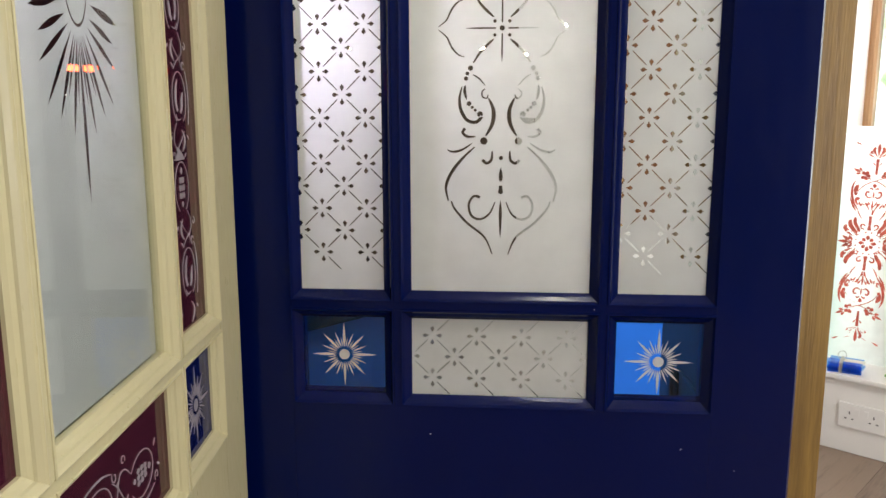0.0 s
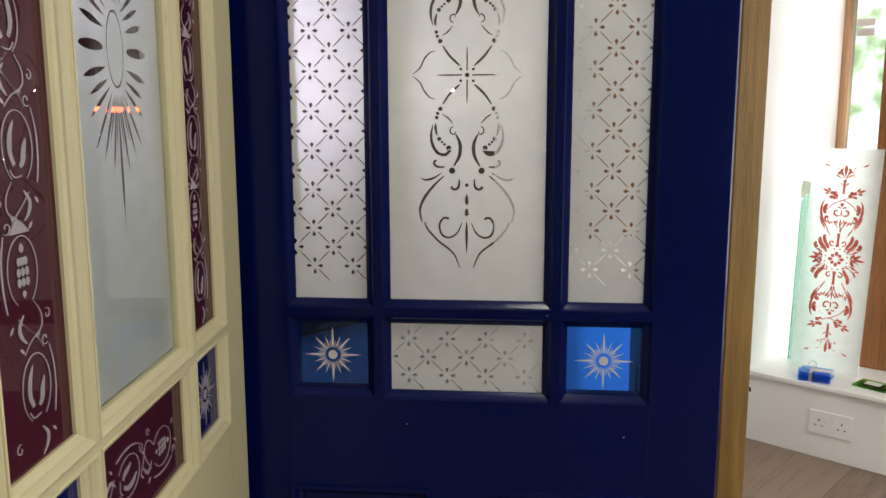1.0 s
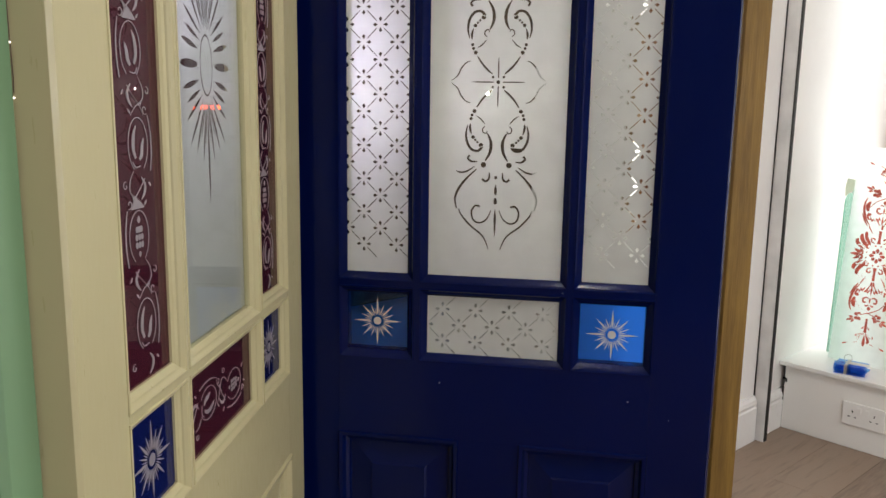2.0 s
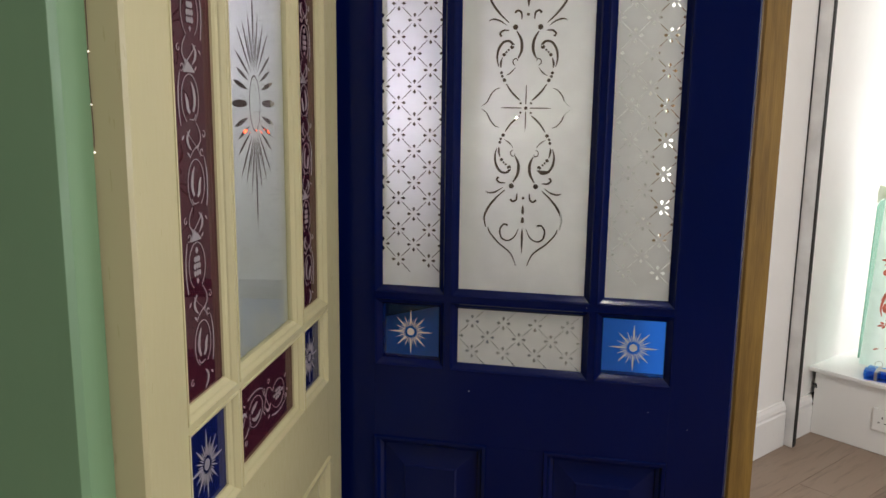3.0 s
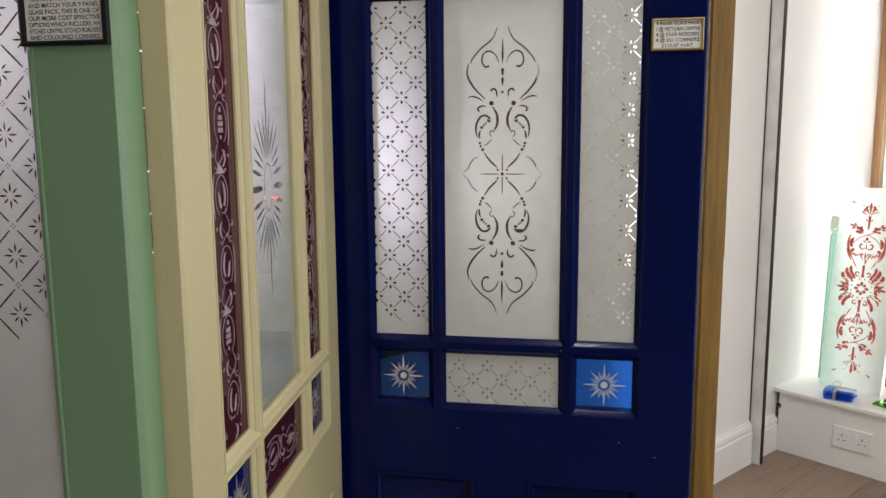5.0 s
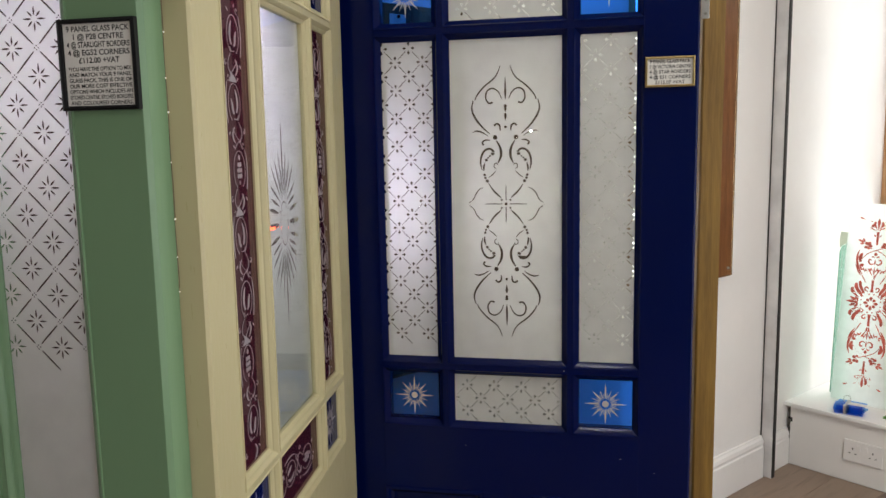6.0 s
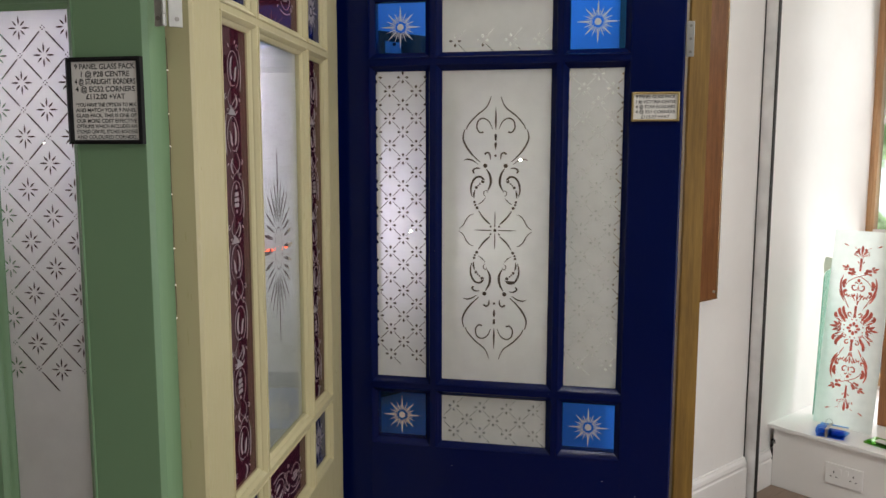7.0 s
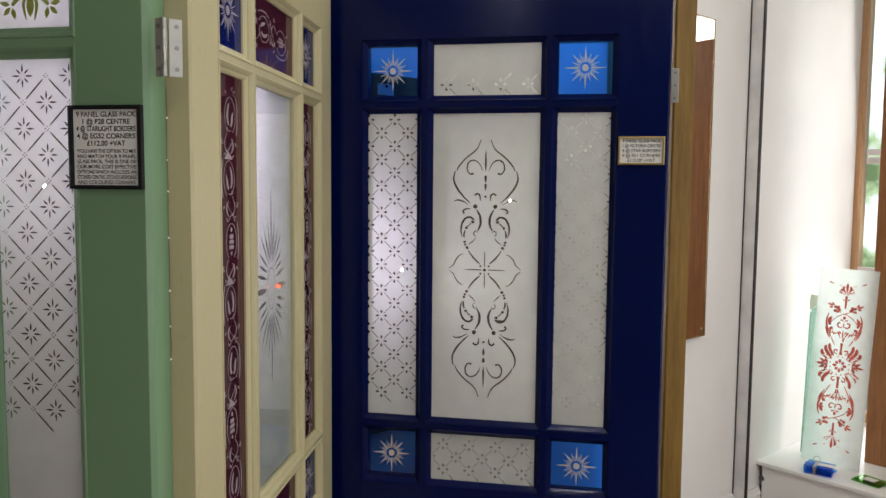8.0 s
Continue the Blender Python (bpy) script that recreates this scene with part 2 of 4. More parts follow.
def tube(name, points, r, mat, parent=None, cyclic=False):
    cu = bpy.data.curves.new(name, "CURVE")
    cu.dimensions, cu.bevel_depth, cu.bevel_resolution = "3D", r, 2
    sp = cu.splines.new("POLY")
    sp.points.add(len(points) - 1)
    for q, p in zip(sp.points, points):
        q.co = (*p, 1)
    sp.use_cyclic_u = cyclic
    tmp = bpy.data.objects.new("tmp", cu)
    scene.collection.objects.link(tmp)
    me = bpy.data.meshes.new_from_object(tmp.evaluated_get(bpy.context.evaluated_depsgraph_get()))
    bpy.data.objects.remove(tmp)
    me.materials.clear()
    me.materials.append(mat)
    me.name = name
    ob = new(name, me)
    ob.parent = parent
    return ob


# ---- drawn ornament: closed loops in the plane ----
def spline(pts, n=8):
    """Points along a smooth curve through pts."""
    out = []
    P = [pts[0], *pts, pts[-1]]
    for i in range(1, len(P) - 2):
        for k in range(n):
            t = k / n
            out.append(tuple(0.5 * (2 * P[i][c] + (P[i + 1][c] - P[i - 1][c]) * t
                                    + (2 * P[i - 1][c] - 5 * P[i][c] + 4 * P[i + 1][c] - P[i + 2][c]) * t * t
                                    + (3 * P[i][c] - P[i - 1][c] - 3 * P[i + 1][c] + P[i + 2][c]) * t ** 3) for c in (0, 1)))
    out.append(tuple(pts[-1]))
    return out


def stroke(pts, w, ends=(0.15, 0.15), n=6):
    """A brush stroke through pts, widest in the middle."""
    c = spline(pts, n) if len(pts) > 2 else [tuple(Vector(pts[0]).lerp(Vector(pts[1]), k / 4)) for k in range(5)]
    a, b = [], []
    for i, (x, y) in enumerate(c):
        x0, y0 = c[max(0, i - 1)]
        x1, y1 = c[min(len(c) - 1, i + 1)]
        l = math.hypot(x1 - x0, y1 - y0) or 1
        t = i / (len(c) - 1)
        e = ends[0] * (1 - t) + ends[1] * t
        h = w / 2 * (e + (1 - e) * math.sin(math.pi * min(1, max(0, t))))
        nx, ny = -(y1 - y0) / l * h, (x1 - x0) / l * h
        a.append((x + nx, y + ny))
        b.append((x - nx, y - ny))
    return a + b[::-1]


def dot(x, y, rx, ry=None, n=12):
    ry = ry or rx
    return [(x + rx * math.cos(2 * math.pi * k / n), y + ry * math.sin(2 * math.pi * k / n)) for k in range(n)]


def petal(x, y, ang, r0, r1, w, fat=0.6):
    """A leaf from radius r0 to r1 in direction ang; fat: where it is widest."""
    ca, sa = math.cos(ang), math.sin(ang)
    side = [(0, 0), (fat * 0.55, 0.36), (fat, 0.5), (fat + (1 - fat) * 0.55, 0.33), (1, 0)]
    loop = [(r0 + (r1 - r0) * t, h * w) for t, h in side] + [(r0 + (r1 - r0) * t, -h * w) for t, h in side[-2:0:-1]]
    return [(x + u * ca - v * sa, y + u * sa + v * ca) for u, v in loop]


def mirrored(loops, x=True, y=False):
    out = list(loops)
    if x:
        out += [[(-a, b) for a, b in l] for l in loops]
    if y:
        out += [[(a, -b) for a, b in l] for l in list(out)]
    return out


def inside(loop, x0, x1, z0, z1, pad=0.0012):
    return all(x0 + pad < a < x1 - pad and z0 + pad < b < z1 - pad for a, b in loop)


def flat_mesh(name, loops, y, mat, parent, thick=0.0003, label=""):
    """Fills loops (with holes where one lies in another) in the plane y, facing -y."""
    cu = bpy.data.curves.new(name, "CURVE")
    cu.dimensions, cu.fill_mode = "2D", "BOTH"
    cu.extrude = thick
    for l in loops:
        sp = cu.splines.new("POLY")
        sp.points.add(len(l) - 1)
        for q, (a, b) in zip(sp.points, l):
            q.co = (a, b, 0, 1)
        sp.use_cyclic_u = True
    tmp = bpy.data.objects.new("tmp", cu)
    scene.collection.objects.link(tmp)
    me = bpy.data.meshes.new_from_object(tmp.evaluated_get(bpy.context.evaluated_depsgraph_get()))
    bpy.data.objects.remove(tmp)
    me.transform(Matrix.Translation((0, y, 0)) @ Matrix.Rotation(radians(90), 4, "X"))
    me.materials.clear()
    me.materials.append(mat)
    me.name = name
    ob = new(name, me)
    ob.parent = parent
    if label:
        ob["label"] = label
    return ob


def frosting(x0, x1, z0, z1, loops, parent, y=-0.0092):
    """Etched layer on the back of a pane, left clear inside the loops."""
    e = 0.004
    rect = [(x0 - e, z0 - e), (x1 + e, z0 - e), (x1 + e, z1 + e), (x0 - e, z1 + e)]
    good = [l for l in loops if inside(l, x0 - e, x1 + e, z0 - e, z1 + e)]
    return flat_mesh("frosting", [rect] + good, y, FROST, parent, 0.0, "frosted etched pattern")


def bud(x, y, ang):
    """A three-lobed bud on a thin stalk, pointing away from the crossing."""
    ca, sa = math.cos(ang), math.sin(ang)
    side = [(0.0046, 0.0), (0.0054, 0.0009), (0.0072, 0.0012), (0.0080, 0.0022), (0.0094, 0.0027), (0.0106, 0.0023), (0.0116, 0.0012), (0.0130, 0.0)]
    loop = side + [(u, -v) for u, v in side[-2:0:-1]]
    return [(x + u * ca - v * sa, y + u * sa + v * ca) for u, v in loop]


def star_lattice(x0, x1, z0, z1, base, z_from, z_to, a=0.02904, shift=0.0):
    """Diamond lattice with four pointed buds at each crossing."""
    loops = []
    cx = (x0 + x1) / 2 + shift
    for i in range(-6, 7):
        for j in range(-30, 31):
            if (i + j) % 2:
                continue
            x, z = cx + i * a, base + j * a * 0.987
            if not (x0 - a < x < x1 + a and z_from < z < z_to):
                continue
            for k in range(4):
                loops.append(bud(x, z, k * math.pi / 2))
            for dx, dz in ((1, 1), (1, -1)):
                loops.append(stroke([(x + dx * a * 0.21, z + dz * a * 0.21), (x + dx * a * 0.79, z + dz * a * 0.79)], 0.0014, (0.7, 0.7)))
    return loops


def starlight_lattice(x0, x1, z0, z1, a=0.0326, z_from=None):
    """Diamond lattice with an eight-petalled star in each cell."""
    loops = []
    cx = (x0 + x1) / 2 - 0.0146
    zs = z_from or z0
    for i in range(-10, 11):
        for j in range(-34, 35):
            x, z = cx + i * a, 1.5391 + j * a
            if not (x0 - a < x < x1 + a and zs < z < z1 + a):
                continue
            if (i + j) % 2:
                for k in range(8):
                    loops.append(petal(x, z, k * math.pi / 4, 0.0036, 0.0150 if k % 2 == 0 else 0.0125, 0.0023, 0.42))
            else:
                for dx, dz in ((1, 1), (1, -1)):
                    loops.append(stroke([(x + dx * a * 0.14, z + dz * a * 0.14), (x + dx * a * 0.86, z + dz * a * 0.86)], 0.0020, (0.7, 0.7)))
                for k in range(4):
                    loops.append(dot(x + 0.0024 * math.cos(k * math.pi / 2), z + 0.0024 * math.sin(k * math.pi / 2), 0.0009, None, 6))
    return loops


def victoria_motif(cz):
    """Scrolled centre ornament, the same on both sides and above and below its star."""
    h = [
        stroke([(0.010, 0.280), (0.020, 0.258), (0.042, 0.240), (0.058, 0.222), (0.062, 0.212)], 0.0030, (0.3, 0.5)),
        stroke([(0.066, 0.212), (0.069, 0.194), (0.062, 0.176), (0.048, 0.158), (0.033, 0.144)], 0.0040, (0.4, 0.3)),
        stroke([(0.007, 0.213), (0.014, 0.228), (0.026, 0.235), (0.037, 0.230), (0.040, 0.216), (0.034, 0.206), (0.026, 0.207)], 0.0030, (0.3, 1.2)),
        stroke([(0.011, 0.149), (0.012, 0.160), (0.018, 0.164), (0.023, 0.160)], 0.0035, (0.3, 1.2)),
        dot(0.0215, 0.1365, 0.0046),
        stroke([(0.036, 0.139), (0.048, 0.147), (0.060, 0.150), (0.068, 0.147)], 0.0030),
        stroke([(0.032, 0.131), (0.042, 0.131), (0.048, 0.126), (0.045, 0.121)], 0.0034, (0.3, 1.1)),
        stroke([(0.019, 0.130), (0.011, 0.115), (0.010, 0.098), (0.016, 0.084)], 0.0052, (0.3, 0.3)),
        stroke([(0.0165, 0.080), (0.0185, 0.084), (0.0235, 0.082), (0.024, 0.076), (0.020, 0.0725)], 0.0018, (0.6, 0.6)),
        stroke([(0.020, 0.069), (0.028, 0.060), (0.036, 0.055)], 0.0020),
        stroke([(0.024, 0.106), (0.031, 0.113), (0.042, 0.111), (0.050, 0.099), (0.052, 0.084), (0.049, 0.070)], 0.0042, (1.1, 0.2)),
        dot(0.0265, 0.1035, 0.0036), dot(0.0325, 0.0985, 0.0019), dot(0.0362, 0.0950, 0.0019), dot(0.0402, 0.0905, 0.0030),
        stroke([(0.043, 0.086), (0.0455, 0.076), (0.045, 0.068)], 0.0036),
        dot(0.0440, 0.0600, 0.0026), dot(0.0425, 0.0540, 0.0024), dot(0.0385, 0.0475, 0.0032),
        stroke([(0.035, 0.041), (0.026, 0.028), (0.016, 0.018), (0.010, 0.013)], 0.0034, (0.5, 0.3)),
        stroke([(0.046, 0.034), (0.054, 0.031), (0.062, 0.022), (0.068, 0.010), (0.078, 0.002)], 0.0022, (0.3, 0.3)),
        dot(0.0090, 0.0082, 0.0021),
    ]
    mid = [
        petal(0, 0.204, math.pi / 2, 0.006, 0.056, 0.0042, 0.35),
        petal(0, 0.205, -math.pi / 2, 0.002, 0.020, 0.0060, 0.12),
        petal(0, 0.169, math.pi / 2, 0.0, 0.020, 0.0052, 0.6),
        dot(0, 0.1575, 0.0026),
        stroke([(0, 0.0065), (0, 0.040)], 0.0020, (0.9, 0.3)),
    ]
    loops = mirrored(h, True, True) + mirrored(mid, False, True)
    loops += [stroke([(s * 0.0075, 0), (s * 0.044, 0)], 0.0020, (0.9, 0.3)) for s in (1, -1)]
    loops.append(dot(0, 0, 0.0032))
    return [[(a, b + cz) for a, b in l] for l in loops]


def sunburst(cz):
    """Elliptical sun with tapering rays: start angle, tip and width for a quarter."""
    quarter = [(0, 0.078, 0.0, 0.0100), (25, 0.073, 0.029, 0.0088), (42, 0.062, 0.045, 0.0068), (55, 0.064, 0.066, 0.0062), (66, 0.057, 0.096, 0.0056),
               (75, 0.039, 0.106, 0.0044), (80, 0.024, 0.090, 0.0028), (84, 0.0195, 0.120, 0.0042), (87, 0.0080, 0.096, 0.0024), (90, 0.0, 0.173, 0.0052)]
    loops = []
    for sx in (1, -1):
        for sz in (1, -1):
            for deg, tx, tz, w in quarter:
                if (deg == 0 and sz < 0) or (deg == 90 and sx < 0):
                    continue
                i0 = Vector((0.0270 * math.cos(radians(deg)) * sx, 0.0430 * math.sin(radians(deg)) * sz))
                v = Vector((tx * sx, tz * sz)) - i0
                if deg == 0:
                    loops.append(dot(sx * 0.0525, cz, 0.0255, 0.0050, 18))
                else:
                    loops.append([(a + i0.x, b + i0.y + cz) for a, b in petal(0, 0, math.atan2(v.y, v.x), 0.0, v.length, w * (0.82 if deg < 70 else 1.05), 0.55)])
    loops.append(dot(0, cz, 0.0198, 0.0370, 40))
    return loops, dot(0, cz, 0.0178, 0.0346, 40)


def corner_star(cx, cz):
    loops = [dot(cx, cz, 0.0070, None, 20)]
    for k in range(32):
        t = math.pi * k / 16
        if k % 8 == 0:
            r, w = 0.0435, 0.0038
        elif k % 4 == 0:
            r, w = 0.0385, 0.0034
        elif k % 2 == 0:
            r, w = 0.0315, 0.0022
        else:
            r, w = 0.0245, 0.0015
        loops.append(petal(cx, cz, t, 0.0105, r, w, 0.3))
    return loops


def curl(x, y, r, a0, turns, w):
    """A small spiral stroke that ends at (x, y)."""
    n = 9
    pts = [(x + r * (1 - 0.72 * k / n) * math.cos(a0 + turns * 2 * math.pi * k / n), y + r * (1 - 0.72 * k / n) * math.sin(a0 + turns * 2 * math.pi * k / n)) for k in range(n + 1)]
    return stroke(pts, w, (0.35, 1.1), 3)


def vine(x0, x1, z0, z1, upright=True):
    """Trailing vine with berry and leaf ovals, for the plum panes: u along the pane, v across."""
    L, W = (z1 - z0, x1 - x0) if upright else (x1 - x0, z1 - z0)
    cu, cv = ((z0 + z1) / 2, (x0 + x1) / 2) if upright else ((x0 + x1) / 2, (z0 + z1) / 2)
    step = 0.114
    n = max(1, int((L + 0.03) / (step * 0.80)))
    k = min(W * 0.5, 0.037)
    raw = []
    for i in range(n):
        u = (i - (n - 1) / 2) * step
        e = 1 if i % 2 == 0 else -1
        o = 0.10 * e * k
        # open ring with its stem running on into the next ring on the other side
        ring = [(u + 0.0335 * math.cos(q), o + e * 0.62 * k * math.sin(q)) for q in (radians(d) for d in range(-150, 151, 25))]
        raw.append(stroke(ring, 0.0012, (0.7, 0.7), 3))
        raw.append(stroke([(u - 0.031, o - e * 0.36 * k), (u - 0.044, o - e * 0.62 * k), (u - 0.058, -e * 0.50 * k), (u - 0.068, 0), (u - 0.078, e * 0.30 * k)], 0.0014, (0.5, 0.4)))
        raw.append(stroke([(u - 0.042, o + e * 0.34 * k), (u - 0.054, e * 0.10 * k), (u - 0.066, -e * 0.30 * k), (u - 0.078, -e * 0.52 * k)], 0.0014, (0.5, 0.5)))
        if i % 3 == 1:
            for a in (-1, 0, 1):
                for b in (-1, 0, 1):
                    raw.append(dot(u + a * 0.0098, o + b * 0.0064 * (1 if a < 1 else 0.8), 0.0043, 0.0029, 9))
            raw.append(petal(u, o, 0, 0.0175, 0.0270, 0.0075, 0.4))
            raw.append(petal(u, o, math.pi, 0.0175, 0.0250, 0.0060, 0.4))
        else:
            raw.append(stroke([(u + 0.024, o - e * 0.004), (u + 0.012, o - e * 0.010), (u - 0.004, o - e * 0.012), (u - 0.016, o - e * 0.007)], 0.0062, (0.05, 0.7), 5))
            raw.append(stroke([(u + 0.008, o + e * 0.013), (u - 0.002, o + e * 0.009), (u - 0.012, o + e * 0.007), (u - 0.018, o + e * 0.002)], 0.0068, (0.10, 0.6), 5))
            raw.append(stroke([(u - 0.026, o + e * 0.004), (u - 0.027, o - e * 0.008), (u - 0.020, o - e * 0.014)], 0.0015, (0.5, 0.9)))
        # hanging leaf, long edge leaf, curls and small buds in the knot between two rings
        raw.append(stroke([(u - 0.040, o + e * 0.004), (u - 0.050, o + e * 0.012), (u - 0.060, o + e * 0.010), (u - 0.068, o + e * 0.002)], 0.0048, (0.2, 0.1), 4))
        raw.append(stroke([(u + 0.036, e * 0.78 * k), (u + 0.014, e * 0.93 * k), (u - 0.012, e * 0.94 * k), (u - 0.034, e * 0.84 * k)], 0.0022, (0.25, 0.7), 4))
        raw.append(curl(u + 0.043, e * 0.62 * k, 0.0065, 2.4 * e, 0.9 * e, 0.0012))
        raw.append(curl(u - 0.048, -e * 0.80 * k, 0.0058, 0.4 * e, -0.9 * e, 0.0012))
        for du, v, t in ((0.046, 0.30, 0.5), (-0.047, 0.66, 2.4), (0.038, -0.30, -0.8)):
            raw.append(petal(u + du, e * v * k, t * e, 0.0, 0.0090, 0.0032, 0.45))
    loops = []
    for l in raw:
        l = [(u * 0.80, v * 0.90) for u, v in l]
        m = [((cv + v), (cu + u)) if upright else ((cu + u), (cv + v)) for u, v in l]
        if inside(m, x0, x1, z0, z1, 0.002):
            loops.append(m)
    return loops


def words(lines, parent, cx, top, y, step, size, mat=INK, width=None):
    """Printed lines, one mesh each, in the built-in font."""
    z = top
    for text, k in lines:
        cu = bpy.data.curves.new("words", "FONT")
        cu.body, cu.size, cu.align_x = text, size * k, "CENTER"
        cu.offset = 0.016 * size * k
        tmp = bpy.data.objects.new("tmp", cu)
        scene.collection.objects.link(tmp)
        me = bpy.data.meshes.new_from_object(tmp.evaluated_get(bpy.context.evaluated_depsgraph_get()))
        bpy.data.objects.remove(tmp)
        xs = [v.co.x for v in me.vertices]
        fit = min(1.0, (width or 9) / (max(xs) - min(xs)))
        me.transform(Matrix.Translation((cx, y, z)) @ Matrix.Rotation(radians(90), 4, "X") @ Matrix.Diagonal((fit, 1, 1, 1)))
        me.materials.clear()
        me.materials.append(mat)
        ob = new("printed_line", me)
        ob.parent = parent
        z -= step * k
    return z


# ---- the room ----
def placed(ob, m=None):
    ob.matrix_world = ROOM @ (m or Matrix())
    return ob


A0, A1, S0, S1 = -0.02, 4.2, -5.4, 0.86
floor = placed(tagged(mesh_object("floor", box(A0 - 0.2, A1 + 0.2, S0 - 0.2, S1 + 0.2, -0.12, -0.009), LAMINATE), "grey-brown wood-effect laminate plank floor", "floor", kind="structure"))
placed(tagged(mesh_object("ceiling", box(A0 - 0.2, A1 + 0.2, S0 - 0.2, S1 + 0.2, CEIL, CEIL + 0.1), CEIL_PAINT), "plain white painted plaster ceiling with downlights", "ceiling", kind="structure"))
placed(tagged(mesh_object("wall_side", box(A0 - 0.15, A0, S0 - 0.2, S1, 0, CEIL), WALL_PAINT), "white painted plaster wall beside the shop window", "wall", kind="structure"))
bm = bmesh.new()
for s0, s1, z0, z1 in ((S0 - 0.2, -3.2, 0, CEIL), (-2.2, S1 + 0.2, 0, CEIL), (-3.2, -2.2, 0, 0.35), (-3.2, -2.2, 2.05, CEIL)):
    add_box(bm, A1, A1 + 0.15, s0, s1, z0, z1)
placed(tagged(mesh_object("wall_far", bm, REAR_PAINT), "unseen taupe plaster wall with an opening added for the fill light", "wall", kind="structure"))
placed(tagged(mesh_object("wall_rear", box(A0, A1, S0 - 0.15, S0, 0, CEIL), REAR_PAINT), "unseen plain taupe wall closing the room, toned to cut reflections", "wall", kind="structure"))


def wall_with_window(name, s, a0, a1, wa0, wa1, wz0, wz1, t, mat, label):
    bm = bmesh.new()
    if wa0 > a0:
        add_box(bm, a0, wa0, s, s + t, 0, CEIL)
    add_box(bm, wa1, a1, s, s + t, 0, CEIL)
    add_box(bm, wa0, wa1, s, s + t, 0, wz0)
    add_box(bm, wa0, wa1, s, s + t, wz1, CEIL)
    return placed(tagged(mesh_object(name, bm, mat), label, "wall", kind="structure"))


wall_with_window("wall_window", S1, A0, A1, A0, 2.6, 0.30, 2.45, 0.12, WALL_PAINT, "white painted wall with a large shop window opening")


def window(name, s, a0, a1, z0, z1, mat, label, bars=()):
    w = thing(name, ROOM, label, "window", kind="structure")
    part("window_frame", rect_sweep(a0 + 0.045, a1 - 0.045, z0 + 0.045, z1 - 0.045, [(0, s + 0.05), (0, s), (0.01, s - 0.012), (0.05, s - 0.012), (0.05, s + 0.05)]), mat, w)
    for b in bars:
        part("mullion", box(b - 0.025, b + 0.025, s - 0.01, s + 0.05, z0 + 0.03, z1 - 0.03, 0.004), mat, w)
    p = part("pane", box(a0 + 0.04, a1 - 0.04, s + 0.02, s + 0.026, z0 + 0.04, z1 - 0.04), CLEAR, w)
    p.visible_shadow = False
    return w


shop_window = window("window_1", S1 + 0.0, -0.034, 2.6, 0.30, 2.45, PALE_PINE, "wide shop window in a varnished wooden frame", (1.35,))
part("transom_bar", box(0.010, 2.55, S1 - 0.006, S1 + 0.020, 1.040, 1.056, 0.003), GREY_METAL, shop_window, "thin grey metal bar across the panes")
for z0 in (1.556, 1.596):
    part("latch_bar", box(0.034, 0.105, S1 - 0.022, S1 - 0.012, z0, z0 + 0.031, 0.003), GREY_METAL, shop_window, "grey metal latch bar")
# Unseen window added on the far wall to carry the doors' fill light.
across = thing("added_window", ROOM, "unseen white-framed window, added so cool fill light reaches the doors", "window", kind="structure")
bm = rect_sweep(-3.155, -2.245, 0.395, 2.005, [(0, 0.05), (0, 0), (0.01, -0.012), (0.05, -0.012), (0.05, 0.05)])
bmesh.ops.transform(bm, verts=bm.verts, matrix=pose(A1 + 0.06, 0, 0) @ pose(0, 0, 0, 0, 0, -90) @ Matrix.Diagonal((-1, 1, 1, 1)))
bmesh.ops.recalc_face_normals(bm, faces=bm.faces)
part("window_frame", bm, TRIM_PAINT, across)
part("pane", box(A1 + 0.08, A1 + 0.086, -3.16, -2.24, 0.39, 2.01), CLEAR, across).visible_shadow = False

# distance outside the shop window: a sheet with its daylight put in as emission
m_out, nt, p_ = material("self_lit_street_and_trees")
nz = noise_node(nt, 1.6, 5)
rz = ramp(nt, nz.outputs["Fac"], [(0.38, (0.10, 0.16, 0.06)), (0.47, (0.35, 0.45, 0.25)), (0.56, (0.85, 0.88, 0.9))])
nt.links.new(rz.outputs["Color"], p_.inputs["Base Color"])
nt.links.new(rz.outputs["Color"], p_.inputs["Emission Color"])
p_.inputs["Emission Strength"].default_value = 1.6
placed(tagged(mesh_object("backdrop", box(-8, 14, 9.0, 9.05, -1, 6), m_out), "self-lit sheet of bright street and green trees beyond the shop window", "backdrop", kind="structure"))
m_gr = plain("outdoor_paving", (0.35, 0.34, 0.33), 0.8, 0, 0.15, 6)
placed(tagged(mesh_object("ground", box(-40, 40, -40, 40, -0.2, -0.13), m_gr), "grey paving outside the shop", "ground", kind="structure"))

# skirting along the side wall
def skirting(name, s0, s1, h=0.175):
    bm = bmesh.new()
    prof = [(A0, 0), (0.0, 0), (0.0, h - 0.045), (-0.003, h - 0.040), (-0.003, h - 0.034), (-0.001, h - 0.028), (-0.004, h - 0.014), (-0.010, h - 0.006), (-0.012, h), (A0, h)]
    a = [bm.verts.new((x, s0, z)) for x, z in prof]
    b = [bm.verts.new((x, s1, z)) for x, z in prof]
    for i in range(len(prof)):
        j = (i + 1) % len(prof)
        bm.faces.new((a[i], a[j], b[j], b[i]))
    bm.faces.new(a)
    bm.faces.new(b[::-1])
    bmesh.ops.recalc_face_normals(bm, faces=bm.faces)
    return placed(tagged(mesh_object(name, bm, TRIM_PAINT), "white glossy moulded skirting board, chipped at its end", "skirting", kind="structure"))


skirting("baseboard", S0, -0.212)
skirting("baseboard", -0.158, 0.0, 0.155)

